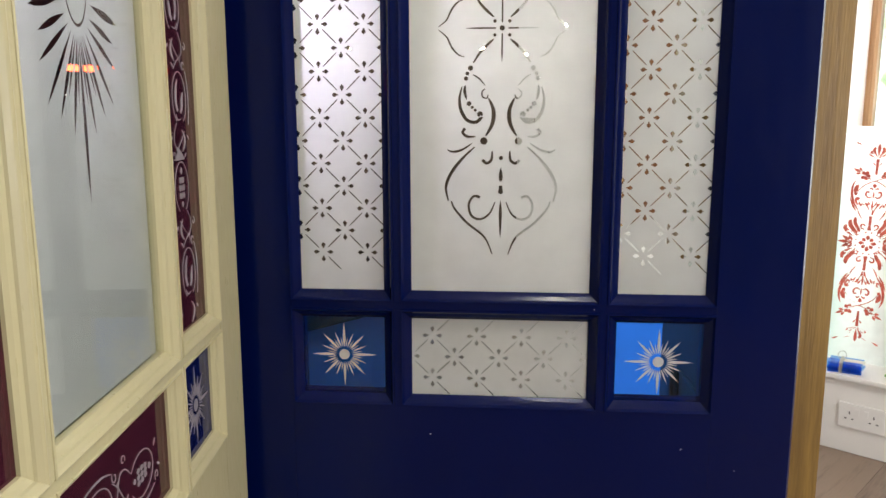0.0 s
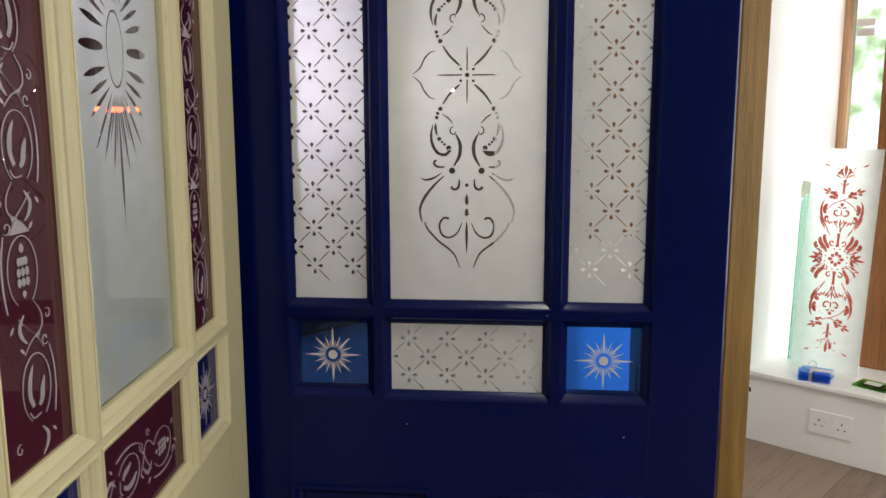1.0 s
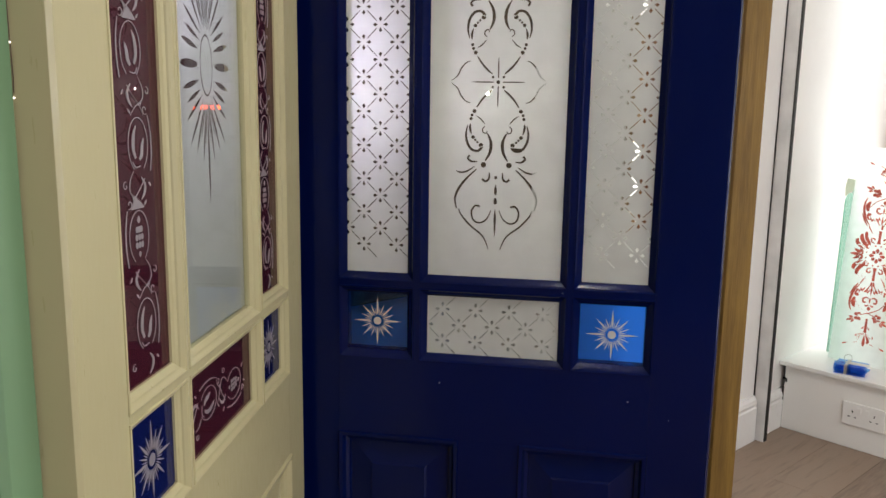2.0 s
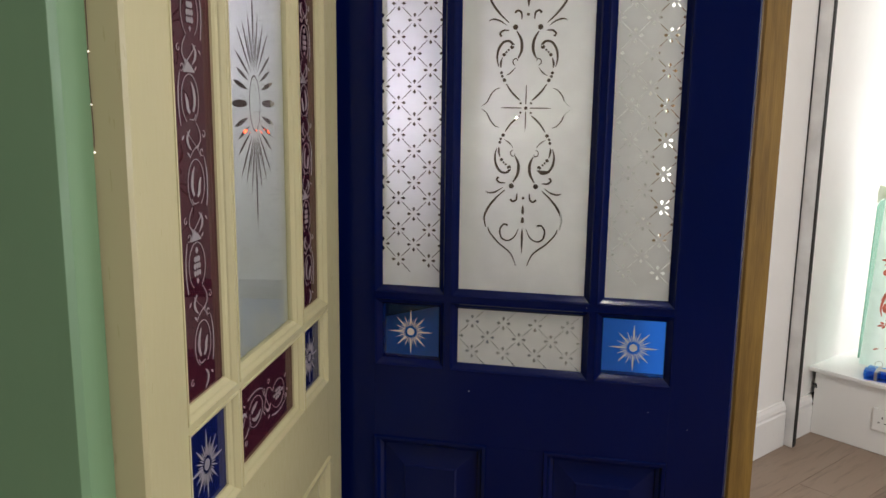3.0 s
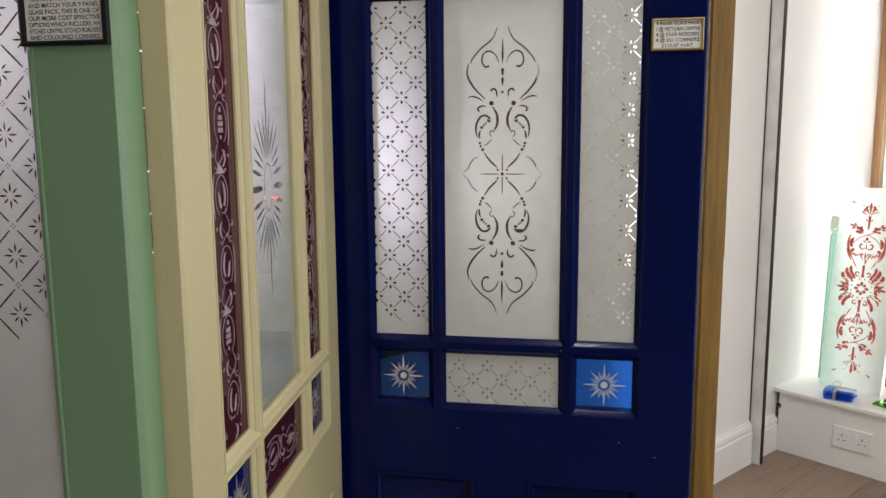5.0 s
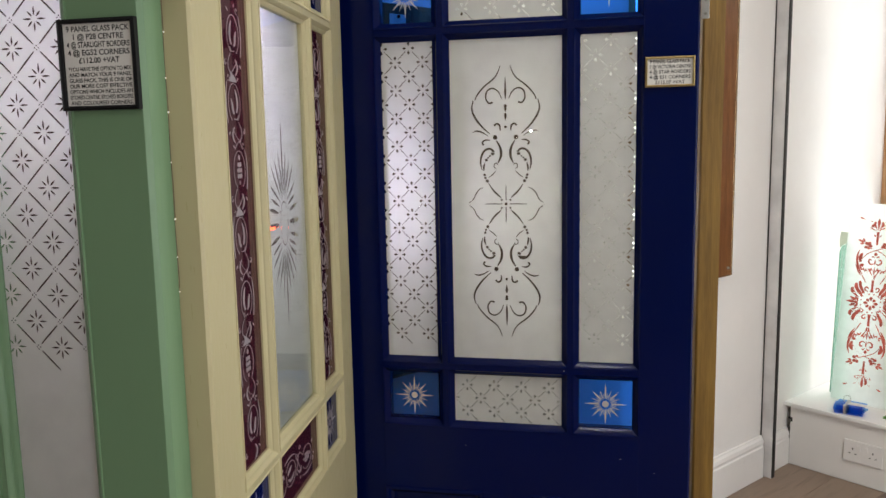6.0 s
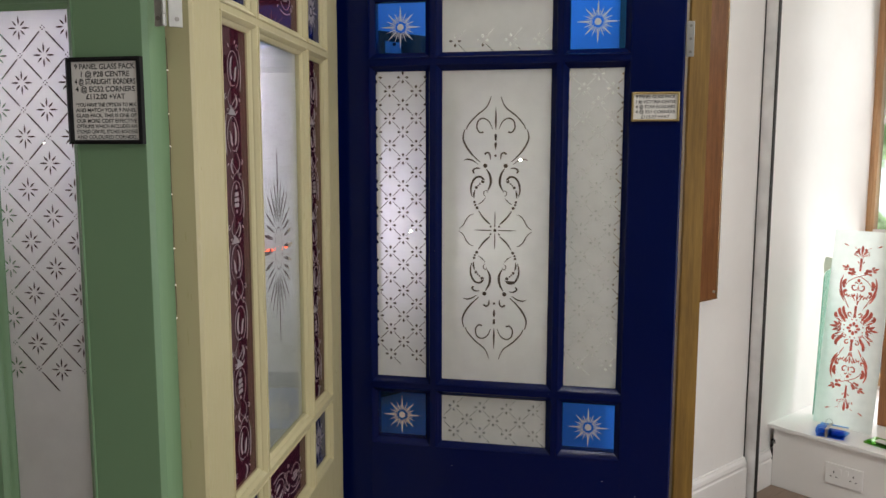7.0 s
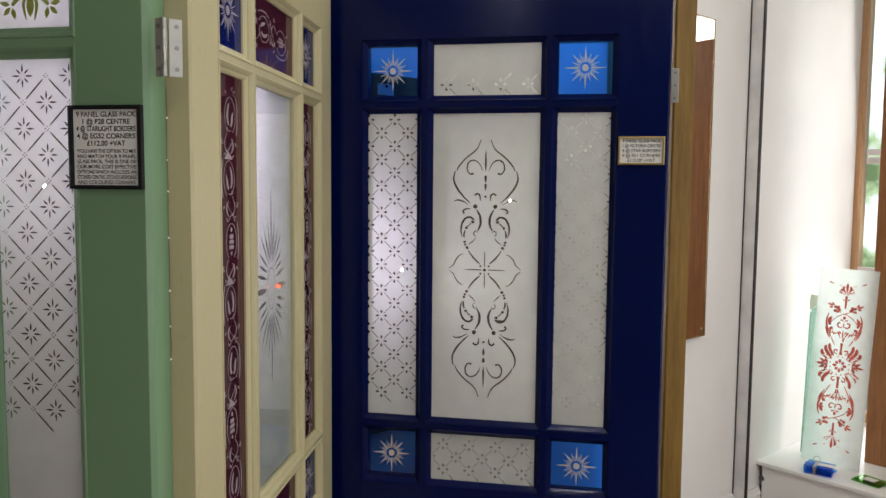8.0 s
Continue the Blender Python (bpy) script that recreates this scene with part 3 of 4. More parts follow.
# shutter rail standing against the side wall
rail = thing("shutter_rail", ROOM, "worn grey metal shutter rail with a black seal and gap line", "rail")
part("channel", box(-0.018, 0.030, -0.205, -0.183, 0.0, CEIL, 0.003), GREY_METAL, rail)
part("seal_and_gap", box(0.0302, 0.0345, -0.2035, -0.1845, 0.004, CEIL - 0.002, 0.001), RUBBER, rail, "black line of rubber seal and open gap")
# Black strip drawn in place of the dark gap between rail and wall.
part("seal_and_gap", box(-0.0195, -0.0155, -0.2095, -0.2055, 0.10, CEIL - 0.002, 0.001), RUBBER, rail, "black line of rubber seal and open gap")

# window ledge: boxed front, top board with a lip
ledge = thing("window_ledge", ROOM, "low white painted boxed window ledge", "ledge", kind="structure")
part("front_panel", box(0.0, A1, 0.0, 0.02, 0, 0.256, 0.002), WALL_PAINT, ledge)
part("ledge_top", box(-0.0195, A1, -0.020, S1 - 0.002, 0.256, 0.273, 0.004), TRIM_PAINT, ledge)
part("corner_crack", box(-0.0065, -0.0015, -0.0008, 0.012, 0.004, 0.165), DARK_HOLE, ledge, "dark open joint")
for a0, a1, z0, z1 in ((-0.008, 0.009, 0.196, 0.204), (0.002, 0.010, 0.186, 0.1965), (-0.006, 0.006, 0.250, 0.2535)):
    part("chip", box(a0, a1, -0.0011, 0.010, z0, z1, 0.0012), DARK_HOLE, ledge, "dark chip in the plaster")


def socket():
    """Double wall socket with switches and three-pin slots."""
    o = thing("double_socket", ROOM @ pose(0.300, -0.0005, 0.134), "white plastic double power socket on the ledge front", "socket")
    part("plate", box(-0.073, 0.073, -0.009, 0.0, -0.043, 0.043, 0.003), PLASTIC, o)
    for sx in (-0.038, 0.038):
        part("rocker_switch", box(sx * 0.36 - 0.006, sx * 0.36 + 0.006, -0.0125, -0.009, 0.008, 0.028, 0.001), PLASTIC, o)
        for x, z, w, h in ((0, 0.010, 0.004, 0.009), (-0.011, -0.010, 0.007, 0.0035), (0.011, -0.010, 0.007, 0.0035)):
            part("slot", box(sx + x - w / 2, sx + x + w / 2, -0.0094, -0.0088, z - h / 2, z + h / 2), DARK_HOLE, o)
    return o


socket()

# ---- the doors ----
COLS = [(-0.260, -0.149), (-0.115, 0.115), (0.149, 0.260)]
ROWS_Z = [(0.787, 0.893), (0.928, 1.593), (1.629, 1.738)]
HALF, TOP, FACE, M = 0.375, 1.865, 0.021, 0.012
GL = -0.0070  # middle of the glass, set towards the front
BEAD = [(-0.001, -0.003), (-0.001, -0.0115), (0.0020, -0.0140), (0.0055, -0.0158), (0.0065, -0.0180), (0.0095, -0.0215), (0.0115, -0.0230), (0.0130, -0.0224), (0.0135, -0.0200)]


def door_body(m, paint_mat, label, group, edge=0.004, half=HALF, bead=None):
    d = thing("glazed_door", m, label, "door", group)
    r = 0.0006
    y0, y1 = -FACE, FACE
    for s in (-1, 1):
        e = edge
        arc = [(half - e, y0), (half - e * 0.86, y0 + e * 0.05), (half - e * 0.06, y0 + e * 0.95), (half, y0 + e * 1.1)]
        prof = [(0.272, y0), *arc, (half, y1), (0.272, y1)]
        part("stile", prism([(s * x, y) for x, y in prof], 0.012, TOP), paint_mat, d)
    part("top_rail", box(-0.272, 0.272, y0, y1, ROWS_Z[2][1] + M, TOP, r), paint_mat, d)
    part("middle_rail", box(-0.272, 0.272, y0, y1, 0.632, ROWS_Z[0][0] - M, r), paint_mat, d)
    part("bottom_rail", box(-0.272, 0.272, y0, y1, 0.012, 0.215, r), paint_mat, d)
    part("lower_muntin", box(-0.055, 0.055, y0, y1, 0.215, 0.632, r), paint_mat, d)
    for a, b in ((0, 1), (1, 2)):
        part("glazing_rail", box(-0.272, 0.272, y0, y1, ROWS_Z[a][1] + M, ROWS_Z[b][0] - M, 0.0015), paint_mat, d)
        for z0, z1 in ROWS_Z:
            part("glazing_bar", box(COLS[a][1] + M, COLS[b][0] - M, y0 - 0.0004, y1, z0 - M - 0.001, z1 + M + 0.001, 0.0015), paint_mat, d)
    for x0, x1 in ((-0.272, -0.055), (0.055, 0.272)):
        part("panel_moulding", rect_sweep(x0 + 0.018, x1 - 0.018, 0.233, 0.614, [(0, -0.008), (0.002, -0.013), (0.008, -0.017), (0.012, -0.0245), (0.018, -0.0255), (0.020, -0.022), (0.020, -0.012)]), paint_mat, d)
        bm = rect_sweep(x0 + 0.060, x1 - 0.060, 0.275, 0.572, [(0, -0.0170), (0.004, -0.0150), (0.040, -0.0080), (0.062, -0.0080)])
        add_box(bm, x0 + 0.060, x1 - 0.060, -0.0170, 0.010, 0.275, 0.572)
        add_box(bm, x0, x1, -0.0076, 0.010, 0.215, 0.632)
        part("panel", bm, paint_mat, d)
    for x0, x1 in COLS:
        for z0, z1 in ROWS_Z:
            part("bead", rect_sweep(x0, x1, z0, z1, bead or BEAD), paint_mat, d)
            part("rear_bead", rect_sweep(x0, x1, z0, z1, [(-0.001, -0.0050), (-0.001, 0.012), (0.008, 0.019), (0.0125, 0.0205)]), paint_mat, d)
    return d


def pane(d, col, row, mat, label=""):
    (x0, x1), (z0, z1) = COLS[col], ROWS_Z[row]
    e = 0.005
    p = part("pane", box(x0 - e, x1 + e, GL - 0.0015, GL + 0.0015, z0 - e, z1 + e), mat, d, label)
    return p, x0, x1, z0, z1


def star_pane(d, col, row, mat, label, etch=FROST_WHITE):
    p, x0, x1, z0, z1 = pane(d, col, row, mat, label)
    flat_mesh("etched_star", corner_star((x0 + x1) / 2, (z0 + z1) / 2), GL - 0.0022, etch, p, 0.0003, "white etched star")


# royal blue door
blue = door_body(pose(-0.002, 0, 0), BLUE_PAINT, "royal blue gloss panelled door with nine etched and coloured panes", "folding row of display doors",
                 bead=[(-0.001, -0.003), (-0.001, -0.0110), (0.0030, -0.0150), (0.0080, -0.0192), (0.0105, -0.0226), (0.0125, -0.0226), (0.0135, -0.0200)])
for col in (0, 2):
    for row in (0, 2):
        star_pane(blue, col, row, BLUE_GLASS, "bright cobalt blue glass")
    p, x0, x1, z0, z1 = pane(blue, col, 1, CLEAR)
    frosting(x0, x1, z0, z1, star_lattice(x0, x1, z0, z1, 1.2361, 0.962, 1.610, shift=0.0045), p)
for row in (0, 2):
    p, x0, x1, z0, z1 = pane(blue, 1, row, CLEAR)
    frosting(x0, x1, z0, z1, star_lattice(x0, x1, z0, z1, 0.840 if row == 0 else 1.681, z0, z1 if row == 0 else 1.67), p)
p, x0, x1, z0, z1 = pane(blue, 1, 1, CLEAR)
frosting(x0, x1, z0, z1, victoria_motif(1.258), p)

for cx, cz, r in ((-0.089, 0.737, 0.0011), (0.236, 0.727, 0.0010), (0.120, 0.9105, 0.0008), (0.305, 0.700, 0.0007)):
    flat_mesh("paint_chip", [dot(cx, cz, r, r * 0.6, 7)], -FACE - 0.0004, CARD, blue, 0.0002, "small white chip in the paint")

# cream door
cream = door_body(pose(-0.3203, -0.4158, 0.003, 0, 0, 94.95), CREAM_PAINT, "cream gloss panelled door with plum borders and sunburst glass", "folding row of display doors", 0.004, 0.3605)
for col in (0, 2):
    for row in (0, 2):
        star_pane(cream, col, row, NAVY_GLASS, "deep blue glass", ETCH)
    p, x0, x1, z0, z1 = pane(cream, col, 1, PURPLE_GLASS, "plum purple glass")
    flat_mesh("etched_vine", vine(x0, x1, z0, z1), GL - 0.0022, ETCH, p, 0.0003, "white etched trailing vine")
for row in (0, 2):
    p, x0, x1, z0, z1 = pane(cream, 1, row, PURPLE_GLASS, "plum purple glass")
    flat_mesh("etched_vine", vine(x0, x1, z0, z1, False), GL - 0.0022, ETCH, p, 0.0003, "white etched trailing vine")
p, x0, x1, z0, z1 = pane(cream, 1, 1, CLEAR)
rays, core = sunburst(1.257)
frosting(x0, x1, z0, z1, rays, p, GL + 0.0035)
flat_mesh("sun_disc", [core], GL + 0.0035, FROST, p, 0.0002)

# sage green door
green = door_body(pose(-0.668, -0.800, 0), GREEN_PAINT, "sage green painted panelled door with starlight etched borders", "folding row of display doors", 0.006, HALF - 0.008)
for col in (0, 1, 2):
    p, x0, x1, z0, z1 = pane(green, col, 1, CLEAR)
    frosting(x0, x1, z0, z1, starlight_lattice(x0, x1, z0, z1, 0.0326, z0 + 0.20), p)
    for row in (0, 2):
        p, x0, x1, z0, z1 = pane(green, col, row, CLEAR)
        cx, cz = (x0 + x1) / 2, (z0 + z1) / 2
        frosting(x0, x1, z0, z1, [], p)
        loops = [dot(cx, cz, 0.008)]
        for k in range(8):
            t = math.pi * k / 4
            if k % 2:
                tip = (cx + 0.036 * math.cos(t), cz + 0.036 * math.sin(t))
                loops += [petal(tip[0], tip[1], t + d, 0.003, 0.017, 0.0062, 0.45) for d in (-1.0, 0.0, 1.0)]
                loops.append(stroke([(cx + 0.013 * math.cos(t), cz + 0.013 * math.sin(t)), tip], 0.0060, (0.5, 0.6)))
                continue
            loops.append(petal(cx, cz, t, 0.010, 0.040, 0.0110, 0.55))
            for s in (-1, 1):
                loops.append(stroke([(cx + 0.012 * math.cos(t + s * 0.3), cz + 0.012 * math.sin(t + s * 0.3)), (cx + 0.026 * math.cos(t + s * 0.36), cz + 0.026 * math.sin(t + s * 0.36)), (cx + 0.044 * math.cos(t + s * 0.13), cz + 0.044 * math.sin(t + s * 0.13))], 0.004))
        flat_mesh("enamel_flower", loops, GL - 0.0026, OLIVE_ENAMEL, p, 0.0003, "olive green painted flower")

# oak leaf folded back behind the blue door
oak = door_body(pose(0.3895, 0.396, 0, 0, 0, -88.0), OAK, "honey oak door folded back behind the blue door", "folding row of display doors")
for col in range(3):
    for row in range(3):
        p, x0, x1, z0, z1 = pane(oak, col, row, CLEAR)
        frosting(x0, x1, z0, z1, [], p)


def hinge(m, label, both=True, fold=0):
    h = thing("butt_hinge", m, label, "hinge")
    for s in ((-1, 1) if both else (1,)):
        x = sorted((s * 0.003, s * (0.0175 if not fold else 0.0125)))
        k = fold if s > 0 else 0
        x = [0.003, 0.0195] if k else x
        leaf = part("leaf", box(x[0], x[1], -0.0022, 0.0, -0.034, 0.034, 0.0008), STEEL, h)
        leaf.rotation_euler = (0, 0, radians(k))
        for z in (-0.025, 0.0, 0.025):
            b = bmesh.new()
            xs = s * (0.0125 if k else 0.0105 if not fold else 0.008)
            cylinder(b, (xs, -0.0030, z), (xs, -0.0020, z), 0.0027, 12)
            part("screw", b, SCREW, leaf, "countersunk screw head")
    if both:
        for k in range(5):
            b = bmesh.new()
            cylinder(b, (0, -0.004, -0.034 + k * 0.0136), (0, -0.004, -0.0208 + k * 0.0136), 0.0034, 14)
            part("knuckle", b, STEEL, h)
    return h


hinge(pose(-0.2745, -0.8225, 1.600), "steel butt hinge joining the green and cream doors", True, 50)
hinge(pose(0.3705, -0.0215, 1.643), "steel hinge leaf screwed on the oak door's edge", False)


def sign(m, w, h, frame_mat, lines, label, bead, top, step, size):
    o = thing("price_sign", m, label, "sign")
    part("frame", rect_sweep(-w / 2 + bead, w / 2 - bead, -h / 2 + bead, h / 2 - bead, [(0, -0.0025), (0, -0.007), (bead * 0.4, -0.0085), (bead, -0.007), (bead, 0)]), frame_mat, o)
    c = part("card", box(-w / 2 + bead * 0.5, w / 2 - bead * 0.5, -0.003, -0.0005, -h / 2 + bead * 0.5, h / 2 - bead * 0.5), CARD, o, "printed white card")
    words(lines, c, 0, top, -0.0034, step, size, INK, w - 2 * bead - 0.008)
    return o


sign(pose(-0.3545, -0.8212, 1.4825), 0.097, 0.101, BLACK,
     [("9 PANEL GLASS PACK", 1), ("1 @ P28 CENTRE", 1), ("4 @ STARLIGHT BORDERS", 1), ("4 @ EG52 CORNERS", 1), ("\u00a3112.00 +VAT", 1),
      ("*YOU HAVE THE OPTION TO MIX", 0.72), ("AND MATCH YOUR 9 PANEL", 0.72), ("GLASS PACK, THIS IS ONE OF", 0.72), ("OUR MORE COST EFFECTIVE", 0.72),
      ("OPTIONS WHICH INCLUDES AN", 0.72), ("ETCHED CENTRE, ETCHED BORDERS", 0.72), ("AND COLOURED CORNERS.", 0.72)],
     "black-framed printed price card fixed on the green door", 0.0050, 0.0370, 0.0087, 0.0086)
sign(pose(0.3185, -0.0212, 1.513), 0.092, 0.057, GOLD,
     [("9 PANEL GLASS PACK", 1), ("1 @ VICTORIA CENTRE", 1), ("4 @ STAR BORDERS", 1), ("4 @ E51 CORNERS", 1), ("\u00a3115.07 +VAT", 1)],
     "gold-framed printed price card fixed on the blue door", 0.004, 0.0165, 0.0098, 0.0092)

# ---- things behind the doors and on the wall ----
mirror = thing("wall_mirror", ROOM, "tall frameless mirror with bronze edge hung on the white wall", "mirror")
part("backing", box(-0.0195, 0.0005, -1.106, -0.512, 0.880, MIRROR_TOP - 0.004, 0.001), BOARD_WOOD, mirror, "thin brown backing board")
part("mirror_glass", box(0.0008, 0.0045, -1.106, -0.512, 0.880, MIRROR_TOP - 0.004), MIRROR, mirror, "silvered mirror glass")
for s0, s1, z0, z1 in ((-1.110, -1.1062, 0.876, MIRROR_TOP), (-0.5118, -0.507, 0.876, MIRROR_TOP), (-1.1060, -0.512, MIRROR_TOP - 0.0038, MIRROR_TOP), (-1.1060, -0.512, 0.876, 0.8798)):
    part("edge_strip", box(-0.018, 0.0065, s0, s1, z0, z1, 0.0008), BRONZE, mirror, "thin polished bronze edge strip")
bm = bmesh.new()
cylinder(bm, (0.0046, -0.531, 0.905), (0.0075, -0.531, 0.905), 0.005, 14)
part("fixing_screw", bm, STEEL, mirror, "round mirror screw")
dark = thing("dark_panel", ROOM, "dark stained wooden panel hung on the white wall", "panel")
part("panel_face", box(-0.0195, 0.014, -2.20, -1.53, 0.81, 1.71, 0.004), DARK_WOOD, dark)
card = thing("label_card", ROOM @ pose(0.0142, -2.027, 1.6725), "small white card pinned on the dark panel", "card")
part("paper", box(0.0, 0.0012, -0.024, 0.024, -0.0135, 0.0135), CARD, card)
bm = bmesh.new()
cylinder(bm, (0.0012, 0.002, 0.008), (0.004, 0.002, 0.008), 0.004, 10)
part("pin", bm, BLACK, card, "black pin head")
# Added unseen backing, so the clear cuts in the cream door read dark.
dark = thing("dark_panel", ROOM, "unseen dark wooden backing added behind the cream door's clear cuts", "panel")
part("panel_face", box(-0.0195, 0.014, -3.20, -2.26, 0.0, 1.95, 0.004), EBONY, dark)

# ---- things on the ledge ----
tall = thing("wooden_board", ROOM, "tall orange-brown varnished wooden board standing on the ledge", "board")
part("board_face", box(0.290, 0.95, 0.315, 0.345, 0.2735, 2.15, 0.004), PINE_BROWN, tall)


def red_motif():
    """Painted ornament: rosette, side leaves, plumes, tulips, flower sprays and end palmettes."""
    pi = math.pi

    def brush(pts, w, ends=(0.15, 0.15), n=6):
        return stroke(pts, w * 1.35, ends, n)

    h = []
    # plumes round the rosette
    for k, (x, z, ln) in enumerate(((0.060, 0.068, 0.0100), (0.074, 0.050, 0.0095), (0.046, 0.078, 0.0085))):
        h.append(brush([(0.022 + 0.006 * k, 0.030 - 0.004 * k), (x * 0.66, z * 0.52), (x * 0.94, z * 0.80), (x, z), (x * 0.92, z * 1.05)], ln, (0.15, 0.9), 5))
    h += [brush([(0.014, 0.046), (0.024, 0.050), (0.026, 0.060), (0.018, 0.063), (0.014, 0.057)], 0.0036, (0.4, 1.0)), dot(0.009, 0.036, 0.0028), dot(0.036, 0.010, 0.0026)]
    h += [brush([(0.034, 0.020), (0.046, 0.026), (0.058, 0.036), (0.070, 0.034)], 0.0050)]
    # long crescents with inner plumes, thin crossing stems
    h += [brush([(0.040, 0.108), (0.056, 0.132), (0.066, 0.160), (0.067, 0.188), (0.060, 0.210)], 0.0062, (0.2, 0.15))]
    h += [brush([(0.047, 0.106), (0.060, 0.126), (0.071, 0.152)], 0.0042, (0.2, 0.2)), brush([(0.048, 0.196), (0.056, 0.180), (0.053, 0.160)], 0.0105, (0.1, 0.5)), brush([(0.040, 0.150), (0.049, 0.146), (0.045, 0.128)], 0.0100, (0.15, 0.4))]
    h += [petal(0.036, 0.128, 0.9, 0, 0.020, 0.0075, 0.5), petal(0.038, 0.122, 2.2, 0, 0.016, 0.0065, 0.5)]
    h += [brush([(0.052, 0.170), (0.034, 0.192), (0.012, 0.206), (-0.012, 0.216), (-0.026, 0.222)], 0.0021, (0.8, 0.8)), brush([(0.026, 0.080), (0.038, 0.100), (0.042, 0.112)], 0.0030)]
    # tulip, scroll
    h += [brush([(0.003, 0.096), (0.006, 0.116), (0.016, 0.130), (0.024, 0.136)], 0.0070, (0.4, 0.1)), brush([(0.004, 0.112), (0.008, 0.126), (0.013, 0.141)], 0.0055, (0.5, 0.1)), brush([(0.022, 0.118), (0.027, 0.128), (0.031, 0.132)], 0.0040)]
    h += [brush([(0.004, 0.158), (0.014, 0.154), (0.023, 0.162), (0.021, 0.173), (0.013, 0.172)], 0.0042, (0.4, 1.0)), brush([(0.002, 0.180), (0.010, 0.186), (0.014, 0.182)], 0.0038)]
    # flower and leaf sprays
    h += [petal(0.032, 0.228, t, 0.0015, 0.0170, 0.0130, 0.6) for t in (0.9, 2.1, 3.3, 4.4, 5.5)]
    h += [petal(0.040, 0.236, 0.42 + d, 0.006, r, 0.0085, 0.5) for d, r in ((0, 0.034), (0.55, 0.023), (-0.55, 0.023))]
    # end palmette with its stem and flecks
    h += [brush([(0.003, 0.288), (0.011 + 0.006 * k, 0.302 - 0.002 * k), (0.015 + 0.007 * k, 0.316 - 0.009 * k), (0.010 + 0.008 * k, 0.322 - 0.012 * k)], 0.0068, (0.3, 0.8), 5) for k in (0, 1, 2)]
    h += [petal(0.052, 0.330, 0.42, 0, 0.022, 0.0055, 0.7), brush([(0.020, 0.322), (0.034, 0.328)], 0.0014), petal(0.005, 0.262, 0.9, 0, 0.014, 0.0045)]
    mid = [petal(0, 0.290, pi / 2, 0.0, 0.047, 0.0105, 0.72), [(-0.0032, 0.232), (0.0032, 0.232), (0.0048, 0.284), (-0.0048, 0.284)],
           [(-0.0065, 0.044), (0.0065, 0.044), (0.0038, 0.060), (0.0048, 0.092), (-0.0048, 0.092), (-0.0038, 0.060)],
           petal(0, 0.112, pi / 2, 0, 0.034, 0.0060, 0.4), petal(0, 0.152, pi / 2, 0, 0.024, 0.0055, 0.5), petal(0, 0.186, pi / 2, 0, 0.016, 0.0130, 0.6)]
    loops = mirrored(h, True, True) + mirrored(mid, False, True)
    for s in (-1, 1):
        base = 0 if s > 0 else pi
        loops += [petal(s * 0.046, 0, base + d, 0.002, r, 0.0120, 0.45) for d, r in ((0, 0.048), (0.52, 0.040), (-0.52, 0.040), (1.05, 0.027), (-1.05, 0.027))]
    loops += [petal(0, 0, pi / 4 * k, 0.0085, 0.0275 if k % 2 == 0 else 0.0235, 0.0128, 0.62) for k in range(8)]
    return loops


SAMPLE_EDGE = plain("green_glass_edge", (0.12, 0.35, 0.25), 0.2)
GREEN_CLEAR = thin_glass("pale_green_clear_glass", (0.55, 0.73, 0.66))
TAPE = frost("crumpled_clear_tape", (0.72, 0.78, 0.66), 0.45)
FROST_GREEN = frost("pale_green_frosting", (0.90, 0.94, 0.92), 0.80)
sample = thing("glass_sample", ROOM @ pose(0.208, 0.165, 0.2745, -7.6, 0, 0), "frosted glass panel with a red floral motif leaning on the ledge", "glass panel")
part("pane", box(-0.120, 0.120, 0.0, 0.005, 0.0, 0.830, 0.001), FROST_GREEN, sample)
flat_mesh("red_motif", [[(x * 1.06, z * 1.04 + 0.420) for x, z in l] for l in red_motif()], -0.0010, RED_ENAMEL, sample, 0.0003, "red painted floral motif")
sample2 = thing("glass_sample", ROOM @ pose(0.138, 0.240, 0.2745, -3.0, 0, 0), "broken pale green glass offcut leaning behind the painted one", "glass panel")
bm = prism([(-0.085, 0.0), (0.020, 0.0), (-0.004, 0.420), (-0.034, 0.580), (-0.050, 0.672), (-0.061, 0.664), (-0.064, 0.646), (-0.078, 0.640), (-0.085, 0.622)], -0.005, 0.0)
bmesh.ops.rotate(bm, verts=bm.verts, matrix=Matrix.Rotation(radians(90), 3, "X"))
part("pane", bm, GREEN_CLEAR, sample2)
part("polished_edge", box(-0.087, -0.0855, -0.0005, 0.0055, 0.0, 0.620), SAMPLE_EDGE, sample2, "green polished glass edge")
bm = prism([(-0.088, 0.628), (-0.074, 0.644), (-0.060, 0.652), (-0.058, 0.668), (-0.048, 0.676), (-0.046, 0.696), (-0.086, 0.700), (-0.091, 0.668)], -0.0052, 0.0008)
bmesh.ops.rotate(bm, verts=bm.verts, matrix=Matrix.Rotation(radians(90), 3, "X"))
part("taped_corner", bm, TAPE, sample2, "broken corner held with clear tape")

